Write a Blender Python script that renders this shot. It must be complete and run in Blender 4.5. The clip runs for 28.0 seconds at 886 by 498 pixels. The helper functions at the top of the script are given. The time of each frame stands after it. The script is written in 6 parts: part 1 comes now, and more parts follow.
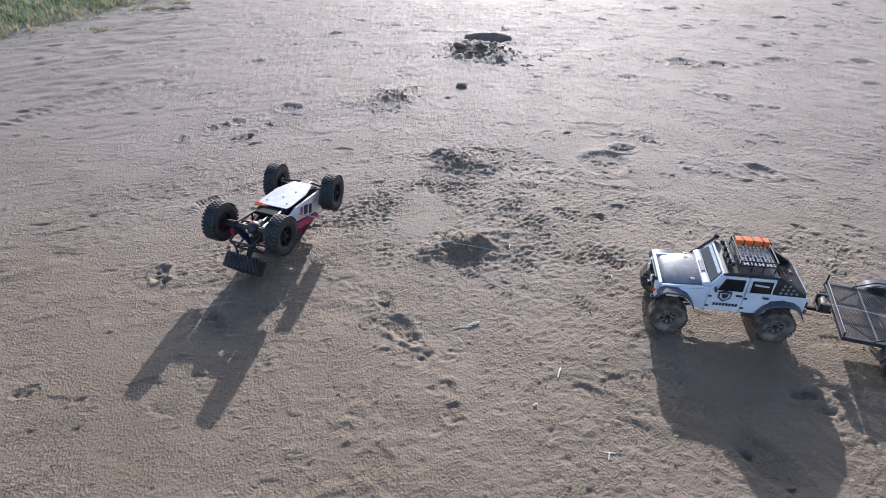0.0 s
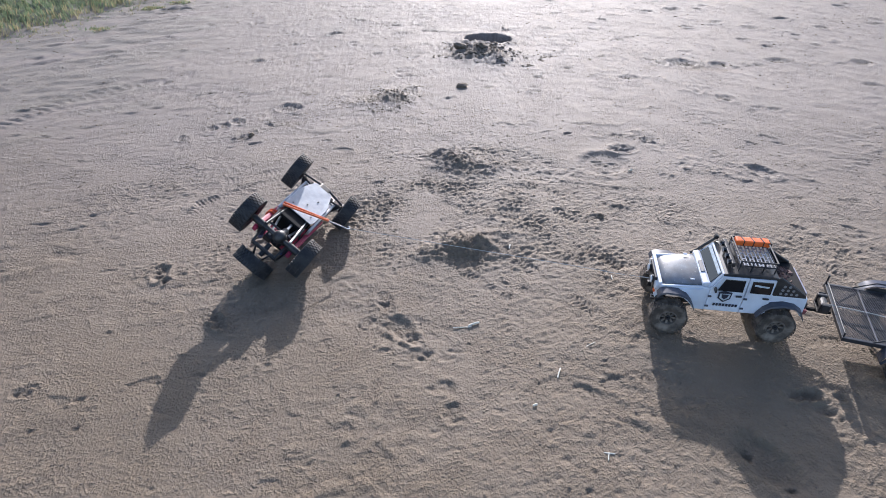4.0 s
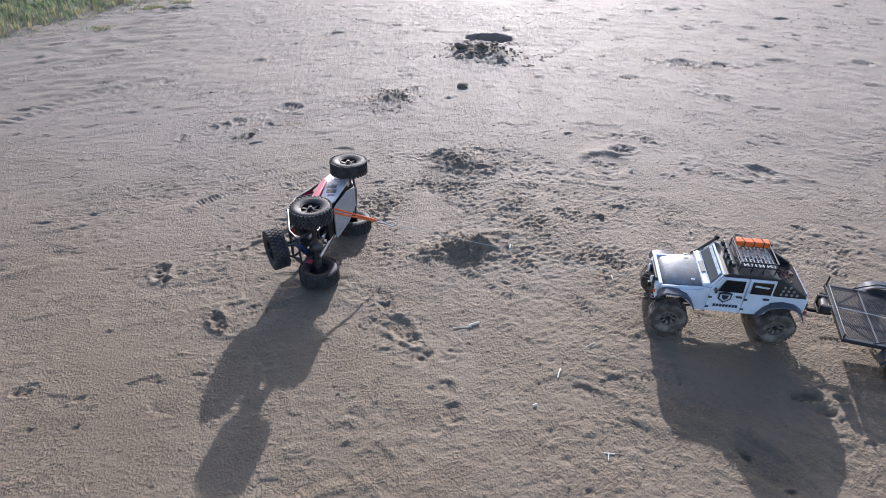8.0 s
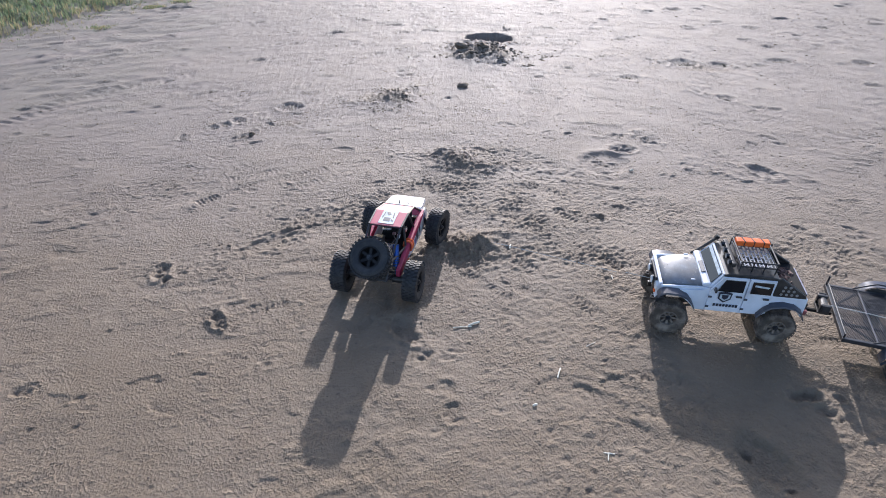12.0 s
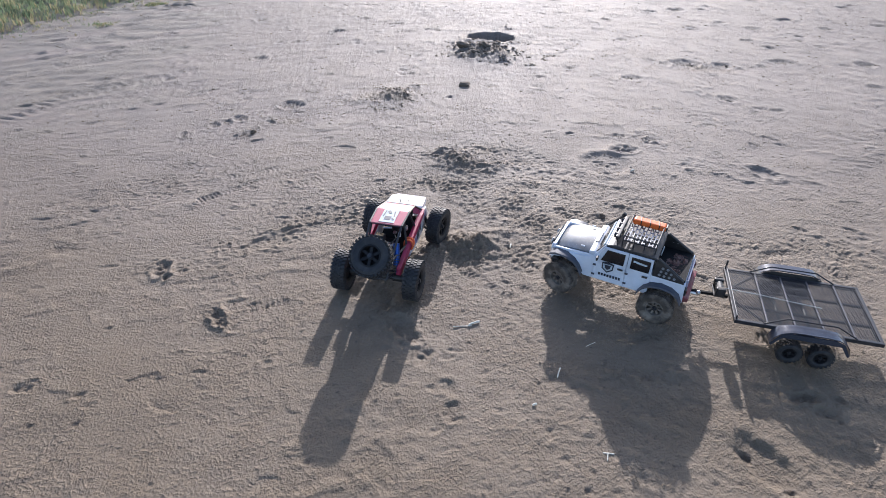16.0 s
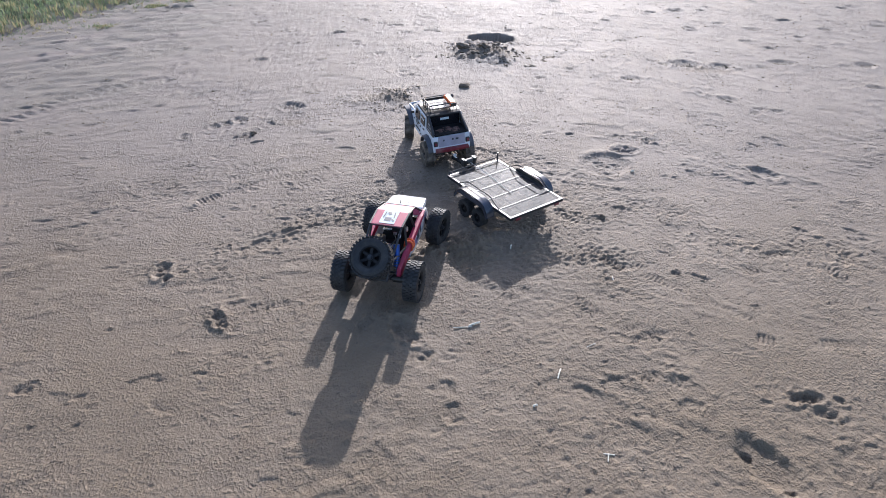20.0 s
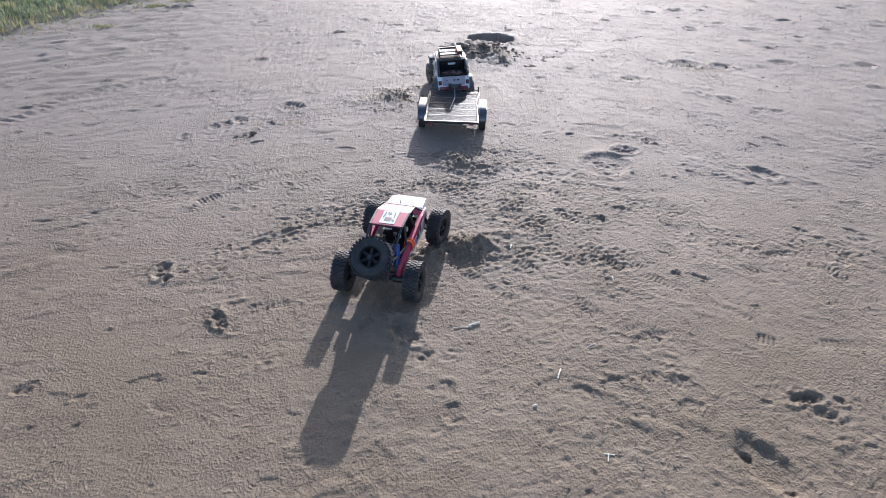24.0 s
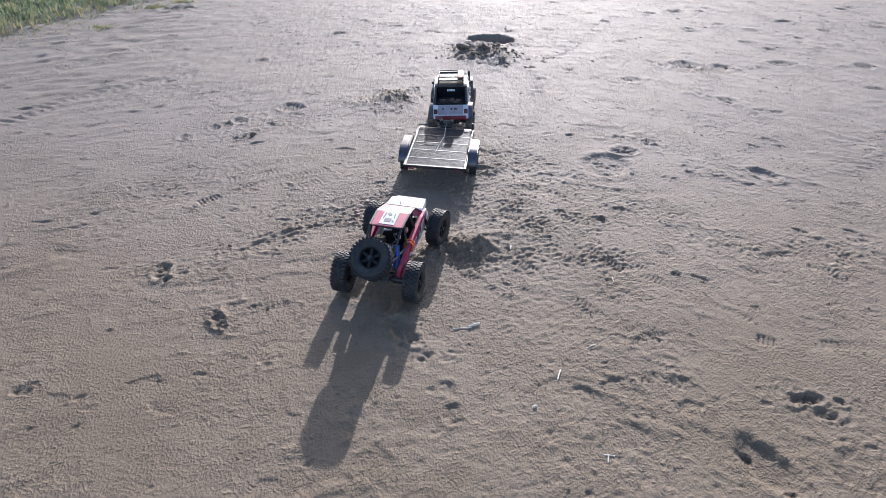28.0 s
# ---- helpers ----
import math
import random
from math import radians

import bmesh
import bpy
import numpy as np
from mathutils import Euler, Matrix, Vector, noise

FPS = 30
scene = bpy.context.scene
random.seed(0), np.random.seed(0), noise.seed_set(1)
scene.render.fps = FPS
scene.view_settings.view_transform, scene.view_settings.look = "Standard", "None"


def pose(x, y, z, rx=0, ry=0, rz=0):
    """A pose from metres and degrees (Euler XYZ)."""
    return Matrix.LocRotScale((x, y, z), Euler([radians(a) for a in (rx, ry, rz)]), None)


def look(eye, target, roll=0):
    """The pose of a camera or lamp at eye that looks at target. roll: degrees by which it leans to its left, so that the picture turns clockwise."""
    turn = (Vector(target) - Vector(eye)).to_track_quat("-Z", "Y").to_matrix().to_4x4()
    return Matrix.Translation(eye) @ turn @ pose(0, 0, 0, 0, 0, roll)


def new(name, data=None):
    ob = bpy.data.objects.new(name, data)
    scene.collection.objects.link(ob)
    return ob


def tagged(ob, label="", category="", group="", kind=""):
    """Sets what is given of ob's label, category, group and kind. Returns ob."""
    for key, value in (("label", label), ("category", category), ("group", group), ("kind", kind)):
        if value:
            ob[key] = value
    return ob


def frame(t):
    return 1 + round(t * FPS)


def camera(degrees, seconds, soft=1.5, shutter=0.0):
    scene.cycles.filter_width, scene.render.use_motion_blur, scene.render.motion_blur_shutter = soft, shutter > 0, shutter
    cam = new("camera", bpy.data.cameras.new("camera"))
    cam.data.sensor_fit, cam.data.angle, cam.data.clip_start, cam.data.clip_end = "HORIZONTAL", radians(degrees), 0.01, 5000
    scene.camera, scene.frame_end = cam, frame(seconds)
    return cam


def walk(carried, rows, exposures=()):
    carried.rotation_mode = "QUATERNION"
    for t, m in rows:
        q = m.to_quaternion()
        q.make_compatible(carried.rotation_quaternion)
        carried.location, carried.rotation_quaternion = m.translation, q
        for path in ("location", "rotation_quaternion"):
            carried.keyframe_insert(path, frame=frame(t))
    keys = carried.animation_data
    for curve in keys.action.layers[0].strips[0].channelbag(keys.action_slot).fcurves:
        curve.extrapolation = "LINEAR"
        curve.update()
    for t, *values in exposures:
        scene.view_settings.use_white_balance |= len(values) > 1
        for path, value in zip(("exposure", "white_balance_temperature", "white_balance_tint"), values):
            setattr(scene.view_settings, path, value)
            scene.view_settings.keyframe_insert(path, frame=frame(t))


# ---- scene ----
# one lens for the whole clip; the camera stands on a pole and only sways by a fraction of a degree
cam = camera(72.2, 28.0, soft=0.9)
EYE, TILT, LEAN = Vector((0.0, 0.0, 1.257)), 35.2, 1.09


def stand(yaw, tilt, lean):
    """The camera's pose: degrees to the right, downwards and of lean, added to its rest."""
    a, b = radians(yaw), radians(TILT + tilt)
    way = Vector((math.sin(a) * math.cos(b), math.cos(a) * math.cos(b), -math.sin(b)))
    return look(EYE, EYE + way, LEAN + lean)


walk(cam, [
    (0.0, stand(0.126, -0.012, -0.434)), (3.0, stand(0.138, -0.026, -0.385)), (8.0, stand(0.093, -0.015, -0.235)),
    (12.0, stand(0.088, 0.012, -0.21)), (12.6, stand(0.08, 0.06, -0.1)), (14.5, stand(0.061, 0.215, 0.2)),
    (15.0, stand(0.042, 0.167, 0.15)), (16.0, stand(0.023, 0.101, 0.12)), (17.0, stand(0.018, 0.073, 0.067)),
    (20.0, stand(0, 0, 0)), (25.0, stand(0, 0, 0)), (28.0, stand(0.01, -0.079, 0.023))],
     exposures=[(0.0, 1.0, 5870, 15), (28.0, 1.0, 5870, 15)])

# ---- light: a low sun ahead of the camera, under a clear pale sky ----
SUN_ELEVATION, SUN_TURN = 20.6, 7.3      # degrees above the ground; clockwise from +y
world = bpy.data.worlds.new("sky")
scene.world = world
world.use_nodes = True
wn = world.node_tree
sky = wn.nodes.new("ShaderNodeTexSky")
sky.sky_type, sky.sun_disc = "NISHITA", False
sky.sun_elevation, sky.sun_rotation = radians(SUN_ELEVATION), radians(SUN_TURN)
sky.air_density, sky.dust_density, sky.ozone_density = 1.0, 1.6, 0.8
wn.links.new(sky.outputs[0], wn.nodes["Background"].inputs[0])
wn.nodes["Background"].inputs[1].default_value = 0.137
sun = new("sun", bpy.data.lights.new("sun", "SUN"))
sun.data.energy, sun.data.angle, sun.data.color = 3.75, radians(0.6), (1.0, 0.94, 0.86)
sun_from = Vector((math.sin(radians(SUN_TURN)) * math.cos(radians(SUN_ELEVATION)),
                   math.cos(radians(SUN_TURN)) * math.cos(radians(SUN_ELEVATION)), math.sin(radians(SUN_ELEVATION))))
sun.matrix_world = look(sun_from * 20, (0, 0, 0))

# ---- materials ----


def mat(name, col, rough=0.6, metal=0.0, var=0.15, scale=60, bump=0.0, dust=0.0, spec=0.5, coat=0.0, specks=0.0):
    """A surface with two scales of variation, optional dust of the ground's colour, and fine relief. Scales in cycles a metre."""
    m = bpy.data.materials.new(name)
    m.use_nodes = True
    t = m.node_tree
    b = t.nodes["Principled BSDF"]
    b.inputs["Metallic"].default_value = metal
    b.inputs["Specular IOR Level"].default_value = spec
    b.inputs["Coat Weight"].default_value = coat
    co = t.nodes.new("ShaderNodeTexCoord")

    def noise_at(s, detail=4):
        n = t.nodes.new("ShaderNodeTexNoise")
        n.inputs["Scale"].default_value, n.inputs["Detail"].default_value = s, detail
        t.links.new(co.outputs["Object"], n.inputs["Vector"])
        return n.outputs["Fac"]

    def ramp(src, lo, hi, a, z):
        r = t.nodes.new("ShaderNodeMapRange")
        r.inputs[1].default_value, r.inputs[2].default_value, r.inputs[3].default_value, r.inputs[4].default_value = lo, hi, a, z
        t.links.new(src, r.inputs[0])
        return r.outputs[0]

    def mixed(fac, c1, c2):
        x = t.nodes.new("ShaderNodeMix")
        x.data_type = "RGBA"
        t.links.new(fac, x.inputs[0])
        for sock, c in ((x.inputs[6], c1), (x.inputs[7], c2)):
            if isinstance(c, tuple):
                sock.default_value = (*c, 1)
            else:
                t.links.new(c, sock)
        return x.outputs[2]

    lo = tuple(c * (1 - var) for c in col)
    hi = tuple(min(1, c * (1 + var)) for c in col)
    out = mixed(ramp(noise_at(scale), 0.3, 0.7, 0, 1), lo, hi)
    fine = noise_at(scale * 9, 2)
    out = mixed(ramp(fine, 0.35, 0.75, 0, 0.35), out, lo)
    if dust:
        spread = ramp(noise_at(scale * 0.6, 6), 0.42, 0.7, 0, min(1, dust * 1.6))
        out = mixed(spread, out, (0.27, 0.225, 0.185))
        t.links.new(ramp(spread, 0, 1, rough, min(1, rough + 0.35)), b.inputs["Roughness"])
    else:
        t.links.new(ramp(fine, 0.3, 0.7, max(0.03, rough - 0.06), min(1, rough + 0.08)), b.inputs["Roughness"])
    if specks:             # dried splashes
        dots = t.nodes.new("ShaderNodeTexVoronoi")
        dots.inputs["Scale"].default_value = 75
        t.links.new(co.outputs["Object"], dots.inputs["Vector"])
        out = mixed(ramp(dots.outputs["Distance"], 0.1, 0.2, specks, 0), out, (0.4, 0.38, 0.36))
    t.links.new(out, b.inputs["Base Color"])
    if bump:
        bp = t.nodes.new("ShaderNodeBump")
        bp.inputs["Strength"].default_value, bp.inputs["Distance"].default_value = 0.6, bump
        t.links.new(fine, bp.inputs["Height"])
        t.links.new(bp.outputs[0], b.inputs["Normal"])
    return m


def thin_shell(m, col, share):
    """Lets some daylight through a thin painted plastic shell."""
    t = m.node_tree
    mix, glow = t.nodes.new("ShaderNodeMixShader"), t.nodes.new("ShaderNodeBsdfTranslucent")
    glow.inputs[0].default_value, mix.inputs[0].default_value = (*col, 1), share
    t.links.new(t.nodes["Principled BSDF"].outputs[0], mix.inputs[1])
    t.links.new(glow.outputs[0], mix.inputs[2])
    t.links.new(mix.outputs[0], t.nodes["Material Output"].inputs[0])
    return m


def sand_material():
    """Damp, trodden sand: painted paler with distance for glare, dark on turned soil and for shade in hollows (one mesh
    layer), green-brown where turf begins.
    """
    m = bpy.data.materials.new("sand")
    m.use_nodes = True
    t = m.node_tree
    b = t.nodes["Principled BSDF"]
    co = t.nodes.new("ShaderNodeTexCoord")

    def noise_at(s, detail=5, rough=0.6):
        n = t.nodes.new("ShaderNodeTexNoise")
        n.inputs["Scale"].default_value, n.inputs["Detail"].default_value, n.inputs["Roughness"].default_value = s, detail, rough
        t.links.new(co.outputs["Object"], n.inputs["Vector"])
        return n.outputs["Fac"]

    def ramp(src, lo, hi, a=0.0, z=1.0):
        r = t.nodes.new("ShaderNodeMapRange")
        r.interpolation_type = "SMOOTHSTEP"
        r.inputs[1].default_value, r.inputs[2].default_value, r.inputs[3].default_value, r.inputs[4].default_value = lo, hi, a, z
        t.links.new(src, r.inputs[0])
        return r.outputs[0]

    def mixed(fac, c1, c2):
        x = t.nodes.new("ShaderNodeMix")
        x.data_type = "RGBA"
        t.links.new(fac, x.inputs[0])
        for sock, c in ((x.inputs[6], c1), (x.inputs[7], c2)):
            if isinstance(c, tuple):
                sock.default_value = (*c, 1)
            else:
                t.links.new(c, sock)
        return x.outputs[2]

    def layer(name):
        a = t.nodes.new("ShaderNodeAttribute")
        a.attribute_name = name
        return a.outputs["Fac"]

    out = mixed(ramp(noise_at(1.3), 0.35, 0.65), (0.160, 0.120, 0.080), (0.196, 0.152, 0.109))
    out = mixed(ramp(noise_at(9), 0.35, 0.72, 0, 0.5), out, (0.150, 0.110, 0.072))
    out = mixed(ramp(noise_at(30, 6, 0.7), 0.5, 0.75, 0, 0.5), out, (0.144, 0.105, 0.070))
    # paler, greyer sand with distance: the glare of the far ground put into its colour
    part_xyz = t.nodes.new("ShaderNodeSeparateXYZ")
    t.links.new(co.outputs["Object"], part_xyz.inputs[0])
    far_glare = t.nodes.new("ShaderNodeMath")
    far_glare.operation = "MULTIPLY_ADD"
    t.links.new(noise_at(0.9, 4), far_glare.inputs[0])
    far_glare.inputs[1].default_value = 1.6
    t.links.new(part_xyz.outputs[1], far_glare.inputs[2])
    out = mixed(ramp(far_glare.outputs[0], 1.6, 4.2, 0, 0.52), out, (0.236, 0.207, 0.195))
    grain = noise_at(330, 3, 0.7)
    out = mixed(ramp(grain, 0.52, 0.75, 0, 0.5), out, (0.11, 0.088, 0.072))
    out = mixed(ramp(noise_at(900, 1), 0.62, 0.75, 0, 0.5), out, (0.5, 0.46, 0.42))
    out = mixed(ramp(layer("fresh"), 0.1, 1.0, 0, 0.55), out, (0.200, 0.151, 0.102))
    # damp colour of turned soil, plus shade painted into the hollows
    out = mixed(ramp(layer("damp_shade"), 0.0, 1.0, 0, 0.6), out, (0.095, 0.074, 0.052))
    out = mixed(ramp(layer("turf"), 0.0, 1.0, 0, 0.85), out, (0.10, 0.12, 0.065))
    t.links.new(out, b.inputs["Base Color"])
    b.inputs["Roughness"].default_value = 0.72
    b.inputs["Specular IOR Level"].default_value = 0.27
    # relief: pebbly grains about a centimetre across, finer grit on them, and soft crumbs
    def sums(a, k, b2):
        n = t.nodes.new("ShaderNodeMath")
        n.operation = "MULTIPLY_ADD"
        t.links.new(a, n.inputs[0])
        n.inputs[1].default_value = k
        t.links.new(b2, n.inputs[2])
        return n.outputs[0]
    def times(a, b2):
        n = t.nodes.new("ShaderNodeMath")
        n.operation = "MULTIPLY"
        t.links.new(a, n.inputs[0])
        t.links.new(b2, n.inputs[1])
        return n.outputs[0]
    turned = t.nodes.new("ShaderNodeMapping")
    turned.inputs["Scale"].default_value = (1.2, 0.95, 1.0)
    t.links.new(co.outputs["Object"], turned.inputs[0])

    def grains_at(s, detail, rough):
        n = t.nodes.new("ShaderNodeTexNoise")
        n.inputs["Scale"].default_value, n.inputs["Detail"].default_value, n.inputs["Roughness"].default_value = s, detail, rough
        t.links.new(turned.outputs[0], n.inputs["Vector"])
        return n.outputs["Fac"]
    relief = times(grains_at(170, 3, 0.6), ramp(noise_at(3.2, 3, 0.5), 0.3, 0.7, 0.7, 1.0))
    small = times(ramp(grains_at(125, 3, 0.6), 0.4, 0.74), ramp(noise_at(4.5, 4, 0.6), 0.38, 0.66, 0.3, 1.0))
    large = times(ramp(grains_at(46, 4, 0.6), 0.5, 0.78), ramp(noise_at(2.6, 5, 0.65), 0.45, 0.62, 0.1, 1.0))
    relief = sums(small, 1.35, relief)
    relief = sums(large, 2.2, relief)
    bp = t.nodes.new("ShaderNodeBump")
    bp.inputs["Strength"].default_value, bp.inputs["Distance"].default_value = 1.0, 0.0026
    t.links.new(relief, bp.inputs["Height"])
    t.links.new(bp.outputs[0], b.inputs["Normal"])
    return m


SAND = sand_material()
CLOD = mat("turned_soil", (0.15, 0.119, 0.092), 0.9, var=0.35, scale=40, bump=0.003, spec=0.2)
CLOD_DRY = mat("dry_soil", (0.17, 0.135, 0.102), 0.9, var=0.3, scale=40, bump=0.003, spec=0.2)
STRAW = mat("straw", (0.72, 0.67, 0.56), 0.7, var=0.2, scale=80)
GRASS = mat("grass", (0.10, 0.135, 0.085), 0.6, var=0.45, scale=5, spec=0.3)
GRASS_DRY = mat("dry_grass", (0.23, 0.2, 0.12), 0.7, var=0.35, scale=5, spec=0.2)
thin_shell(GRASS, (0.2, 0.26, 0.14), 0.45)
thin_shell(GRASS_DRY, (0.4, 0.35, 0.2), 0.4)
RUBBER = mat("tyre_rubber", (0.024, 0.025, 0.029), 0.62, var=0.3, scale=60, bump=0.0008, dust=0.07, spec=0.4)
RUBBER_DUSTY = mat("muddy_tyre_rubber", (0.085, 0.07, 0.058), 0.8, var=0.3, scale=60, bump=0.0008, dust=0.6, spec=0.3)
BLACK = mat("black_plastic", (0.018, 0.018, 0.02), 0.42, var=0.25, scale=50, dust=0.1)
MATT_BLACK = mat("matt_black", (0.012, 0.012, 0.013), 0.75, var=0.2, scale=50, spec=0.2)
BLACK_SATIN = mat("black_steel", (0.022, 0.023, 0.028), 0.42, metal=0.0, var=0.2, scale=50, dust=0.05)
RIM_BLACK = mat("black_rim", (0.012, 0.012, 0.014), 0.55, var=0.2, scale=70, dust=0.03, spec=0.25)
RIM_GREY = mat("dusty_grey_rim", (0.16, 0.14, 0.122), 0.5, metal=0.3, var=0.3, scale=70, dust=0.5)
WHITE = mat("white_body_paint", (0.68, 0.72, 0.80), 0.3, var=0.07, scale=30, dust=0.14, coat=0.3)
WHITE_SHELL = mat("white_shell", (0.80, 0.78, 0.80), 0.3, var=0.05, scale=30, dust=0.06, coat=0.3)
HOOD_DARK = mat("dark_bonnet_film", (0.125, 0.145, 0.172), 0.45, var=0.35, scale=30, dust=0.16, spec=0.3, specks=0.5)
FLARE = mat("blue_grey_flare", (0.05, 0.057, 0.08), 0.5, var=0.25, scale=40, dust=0.14)
DARK_GLASS = mat("dark_glass", (0.008, 0.009, 0.012), 0.08, var=0.1, scale=30, spec=0.6)
ORANGE = mat("orange_plastic", (0.85, 0.16, 0.03), 0.4, var=0.12, scale=40)
STRAP = mat("orange_webbing", (0.72, 0.15, 0.05), 0.75, var=0.2, scale=120, bump=0.0006)
RED = mat("red_shell", (0.45, 0.033, 0.105), 0.48, var=0.12, scale=30, dust=0.1, coat=0.12)
thin_shell(RED, (0.8, 0.10, 0.2), 0.2)
thin_shell(WHITE_SHELL, (0.9, 0.88, 0.9), 0.3)
PALE_DECAL = mat("pale_decal", (0.5, 0.56, 0.6), 0.45, var=0.25, scale=70)
DARK_DECAL = mat("dark_decal", (0.03, 0.033, 0.05), 0.4, var=0.2, scale=90)
SKID = mat("grey_skid_plate", (0.30, 0.325, 0.37), 0.55, metal=0.25, var=0.14, scale=45, dust=0.08)
STEEL = mat("bright_steel", (0.62, 0.62, 0.64), 0.28, metal=0.9, var=0.15, scale=60, dust=0.08)
ALLOY = mat("trailer_alloy", (0.42, 0.43, 0.46), 0.36, metal=0.6, var=0.2, scale=50, dust=0.15)
FENDER_GREY = mat("trailer_mudguard_paint", (0.06, 0.065, 0.085), 0.2, metal=0.3, var=0.2, scale=40, spec=0.8)
MESH_DARK = mat("dark_expanded_metal", (0.035, 0.038, 0.048), 0.48, var=0.25, scale=50, metal=0.2)
BAR_GREY = mat("grey_cross_bar", (0.06, 0.063, 0.076), 0.45, metal=0.2, var=0.2, scale=50, dust=0.1)
BLUE = mat("blue_anodised", (0.02, 0.07, 0.3), 0.3, metal=0.6, var=0.2, scale=80)
TAIL_RED = mat("red_underbody", (0.2, 0.022, 0.035), 0.5, var=0.25, scale=50, dust=0.25)
BED_LOAD = mat("rust_brown_load", (0.11, 0.05, 0.04), 0.7, var=0.4, scale=90, dust=0.2)
ROPE = mat("pale_rope", (0.55, 0.55, 0.52), 0.8, var=0.2, scale=200)
CLEAR_LAMP = mat("lamp_lens", (0.7, 0.72, 0.75), 0.12, var=0.1, scale=60)
# the tailgate's white, with the shade on it put into the colour
SHADED_WHITE = mat("shaded_white_paint", (0.34, 0.335, 0.43), 0.35, var=0.1, scale=40, dust=0.15)
PURPLE = mat("violet_decal", (0.16, 0.12, 0.28), 0.4, var=0.3, scale=90)
WOOD_BLACK = mat("dark_floor_panel", (0.03, 0.03, 0.033), 0.6, var=0.3, scale=60, dust=0.2)

# ---- mesh tools ----


def part(name, bm, material, parent=None, label="", smooth=False):
    me = bpy.data.meshes.new(name)
    bmesh.ops.recalc_face_normals(bm, faces=bm.faces)
    bm.to_mesh(me)
    bm.free()
    me.materials.append(material)
    if smooth:
        me.shade_smooth()
        me.set_sharp_from_angle(angle=radians(38))
    ob = new(name, me)
    if parent:
        ob.parent = parent
    if label:
        ob["label"] = label
    return ob


def box(bm, size, at=(0, 0, 0), turn=(0, 0, 0), bevel=0.0):
    m = pose(*at, *turn) @ Matrix.Diagonal((*size, 1))
    r = bmesh.ops.create_cube(bm, size=1.0, matrix=m)
    if bevel:
        edges = list({e for v in r["verts"] for e in v.link_edges})
        bmesh.ops.bevel(bm, geom=edges, offset=bevel, segments=2, profile=0.6, affect="EDGES")
    return bm


def cyl(bm, r1, depth, m, seg=16, r2=None):
    bmesh.ops.create_cone(bm, cap_ends=True, segments=seg, radius1=r1, radius2=r1 if r2 is None else r2, depth=depth, matrix=m)
    return bm


def rod(bm, a, b, r, seg=8):
    a, b = Vector(a), Vector(b)
    d = b - a
    m = Matrix.Translation((a + b) / 2) @ d.to_track_quat("Z", "Y").to_matrix().to_4x4()
    return cyl(bm, r, d.length, m, seg)


def tube(bm, points, r, seg=8, closed=False):
    """A bent round bar through the points, with a ball at each bend."""
    pts = [Vector(q) for q in points]
    if closed:
        pts.append(pts[0])
    for a, b in zip(pts, pts[1:]):
        rod(bm, a, b, r, seg)
    for q in pts[1:-1]:
        bmesh.ops.create_icosphere(bm, subdivisions=1, radius=r * 1.02, matrix=Matrix.Translation(q))
    return bm


def prism(bm, outline, y0, y1, bevel=0.0, y0b=None, y1b=None):
    """The outline (x, z) drawn out from y0 to y1; a third number scales y at that corner (tumblehome)."""
    lo = [bm.verts.new((q[0], y0 * (q[2] if len(q) > 2 else 1), q[1])) for q in outline]
    hi = [bm.verts.new((q[0], y1 * (q[2] if len(q) > 2 else 1), q[1])) for q in outline]
    n = len(outline)
    faces = [bm.faces.new(lo), bm.faces.new(hi[::-1])]
    for i in range(n):
        faces.append(bm.faces.new((lo[i], lo[(i + 1) % n], hi[(i + 1) % n], hi[i])))
    if bevel:
        edges = list({e for f in faces for e in f.edges})
        bmesh.ops.bevel(bm, geom=edges, offset=bevel, segments=2, profile=0.6, affect="EDGES")
    return bm


def plate(bm, corners, thick):
    """A flat sheet through the corners, with thickness."""
    c = [Vector(q) for q in corners]
    n = (c[1] - c[0]).cross(c[2] - c[0]).normalized() * thick
    lo = [bm.verts.new(q) for q in c]
    hi = [bm.verts.new(q + n) for q in c]
    k = len(c)
    bm.faces.new(lo[::-1])
    bm.faces.new(hi)
    for i in range(k):
        bm.faces.new((lo[i], lo[(i + 1) % k], hi[(i + 1) % k], hi[i]))
    return bm


def lathe(bm, profile, seg=32):
    """The closed outline (radius, y) turned about the y axis."""
    rings = []
    for i in range(seg):
        a = 2 * math.pi * i / seg
        rings.append([bm.verts.new((r * math.cos(a), y, r * math.sin(a))) for r, y in profile])
    n = len(profile)
    for i in range(seg):
        p, q = rings[i], rings[(i + 1) % seg]
        for j in range(n):
            bm.faces.new((p[j], p[(j + 1) % n], q[(j + 1) % n], q[j]))
    return bm


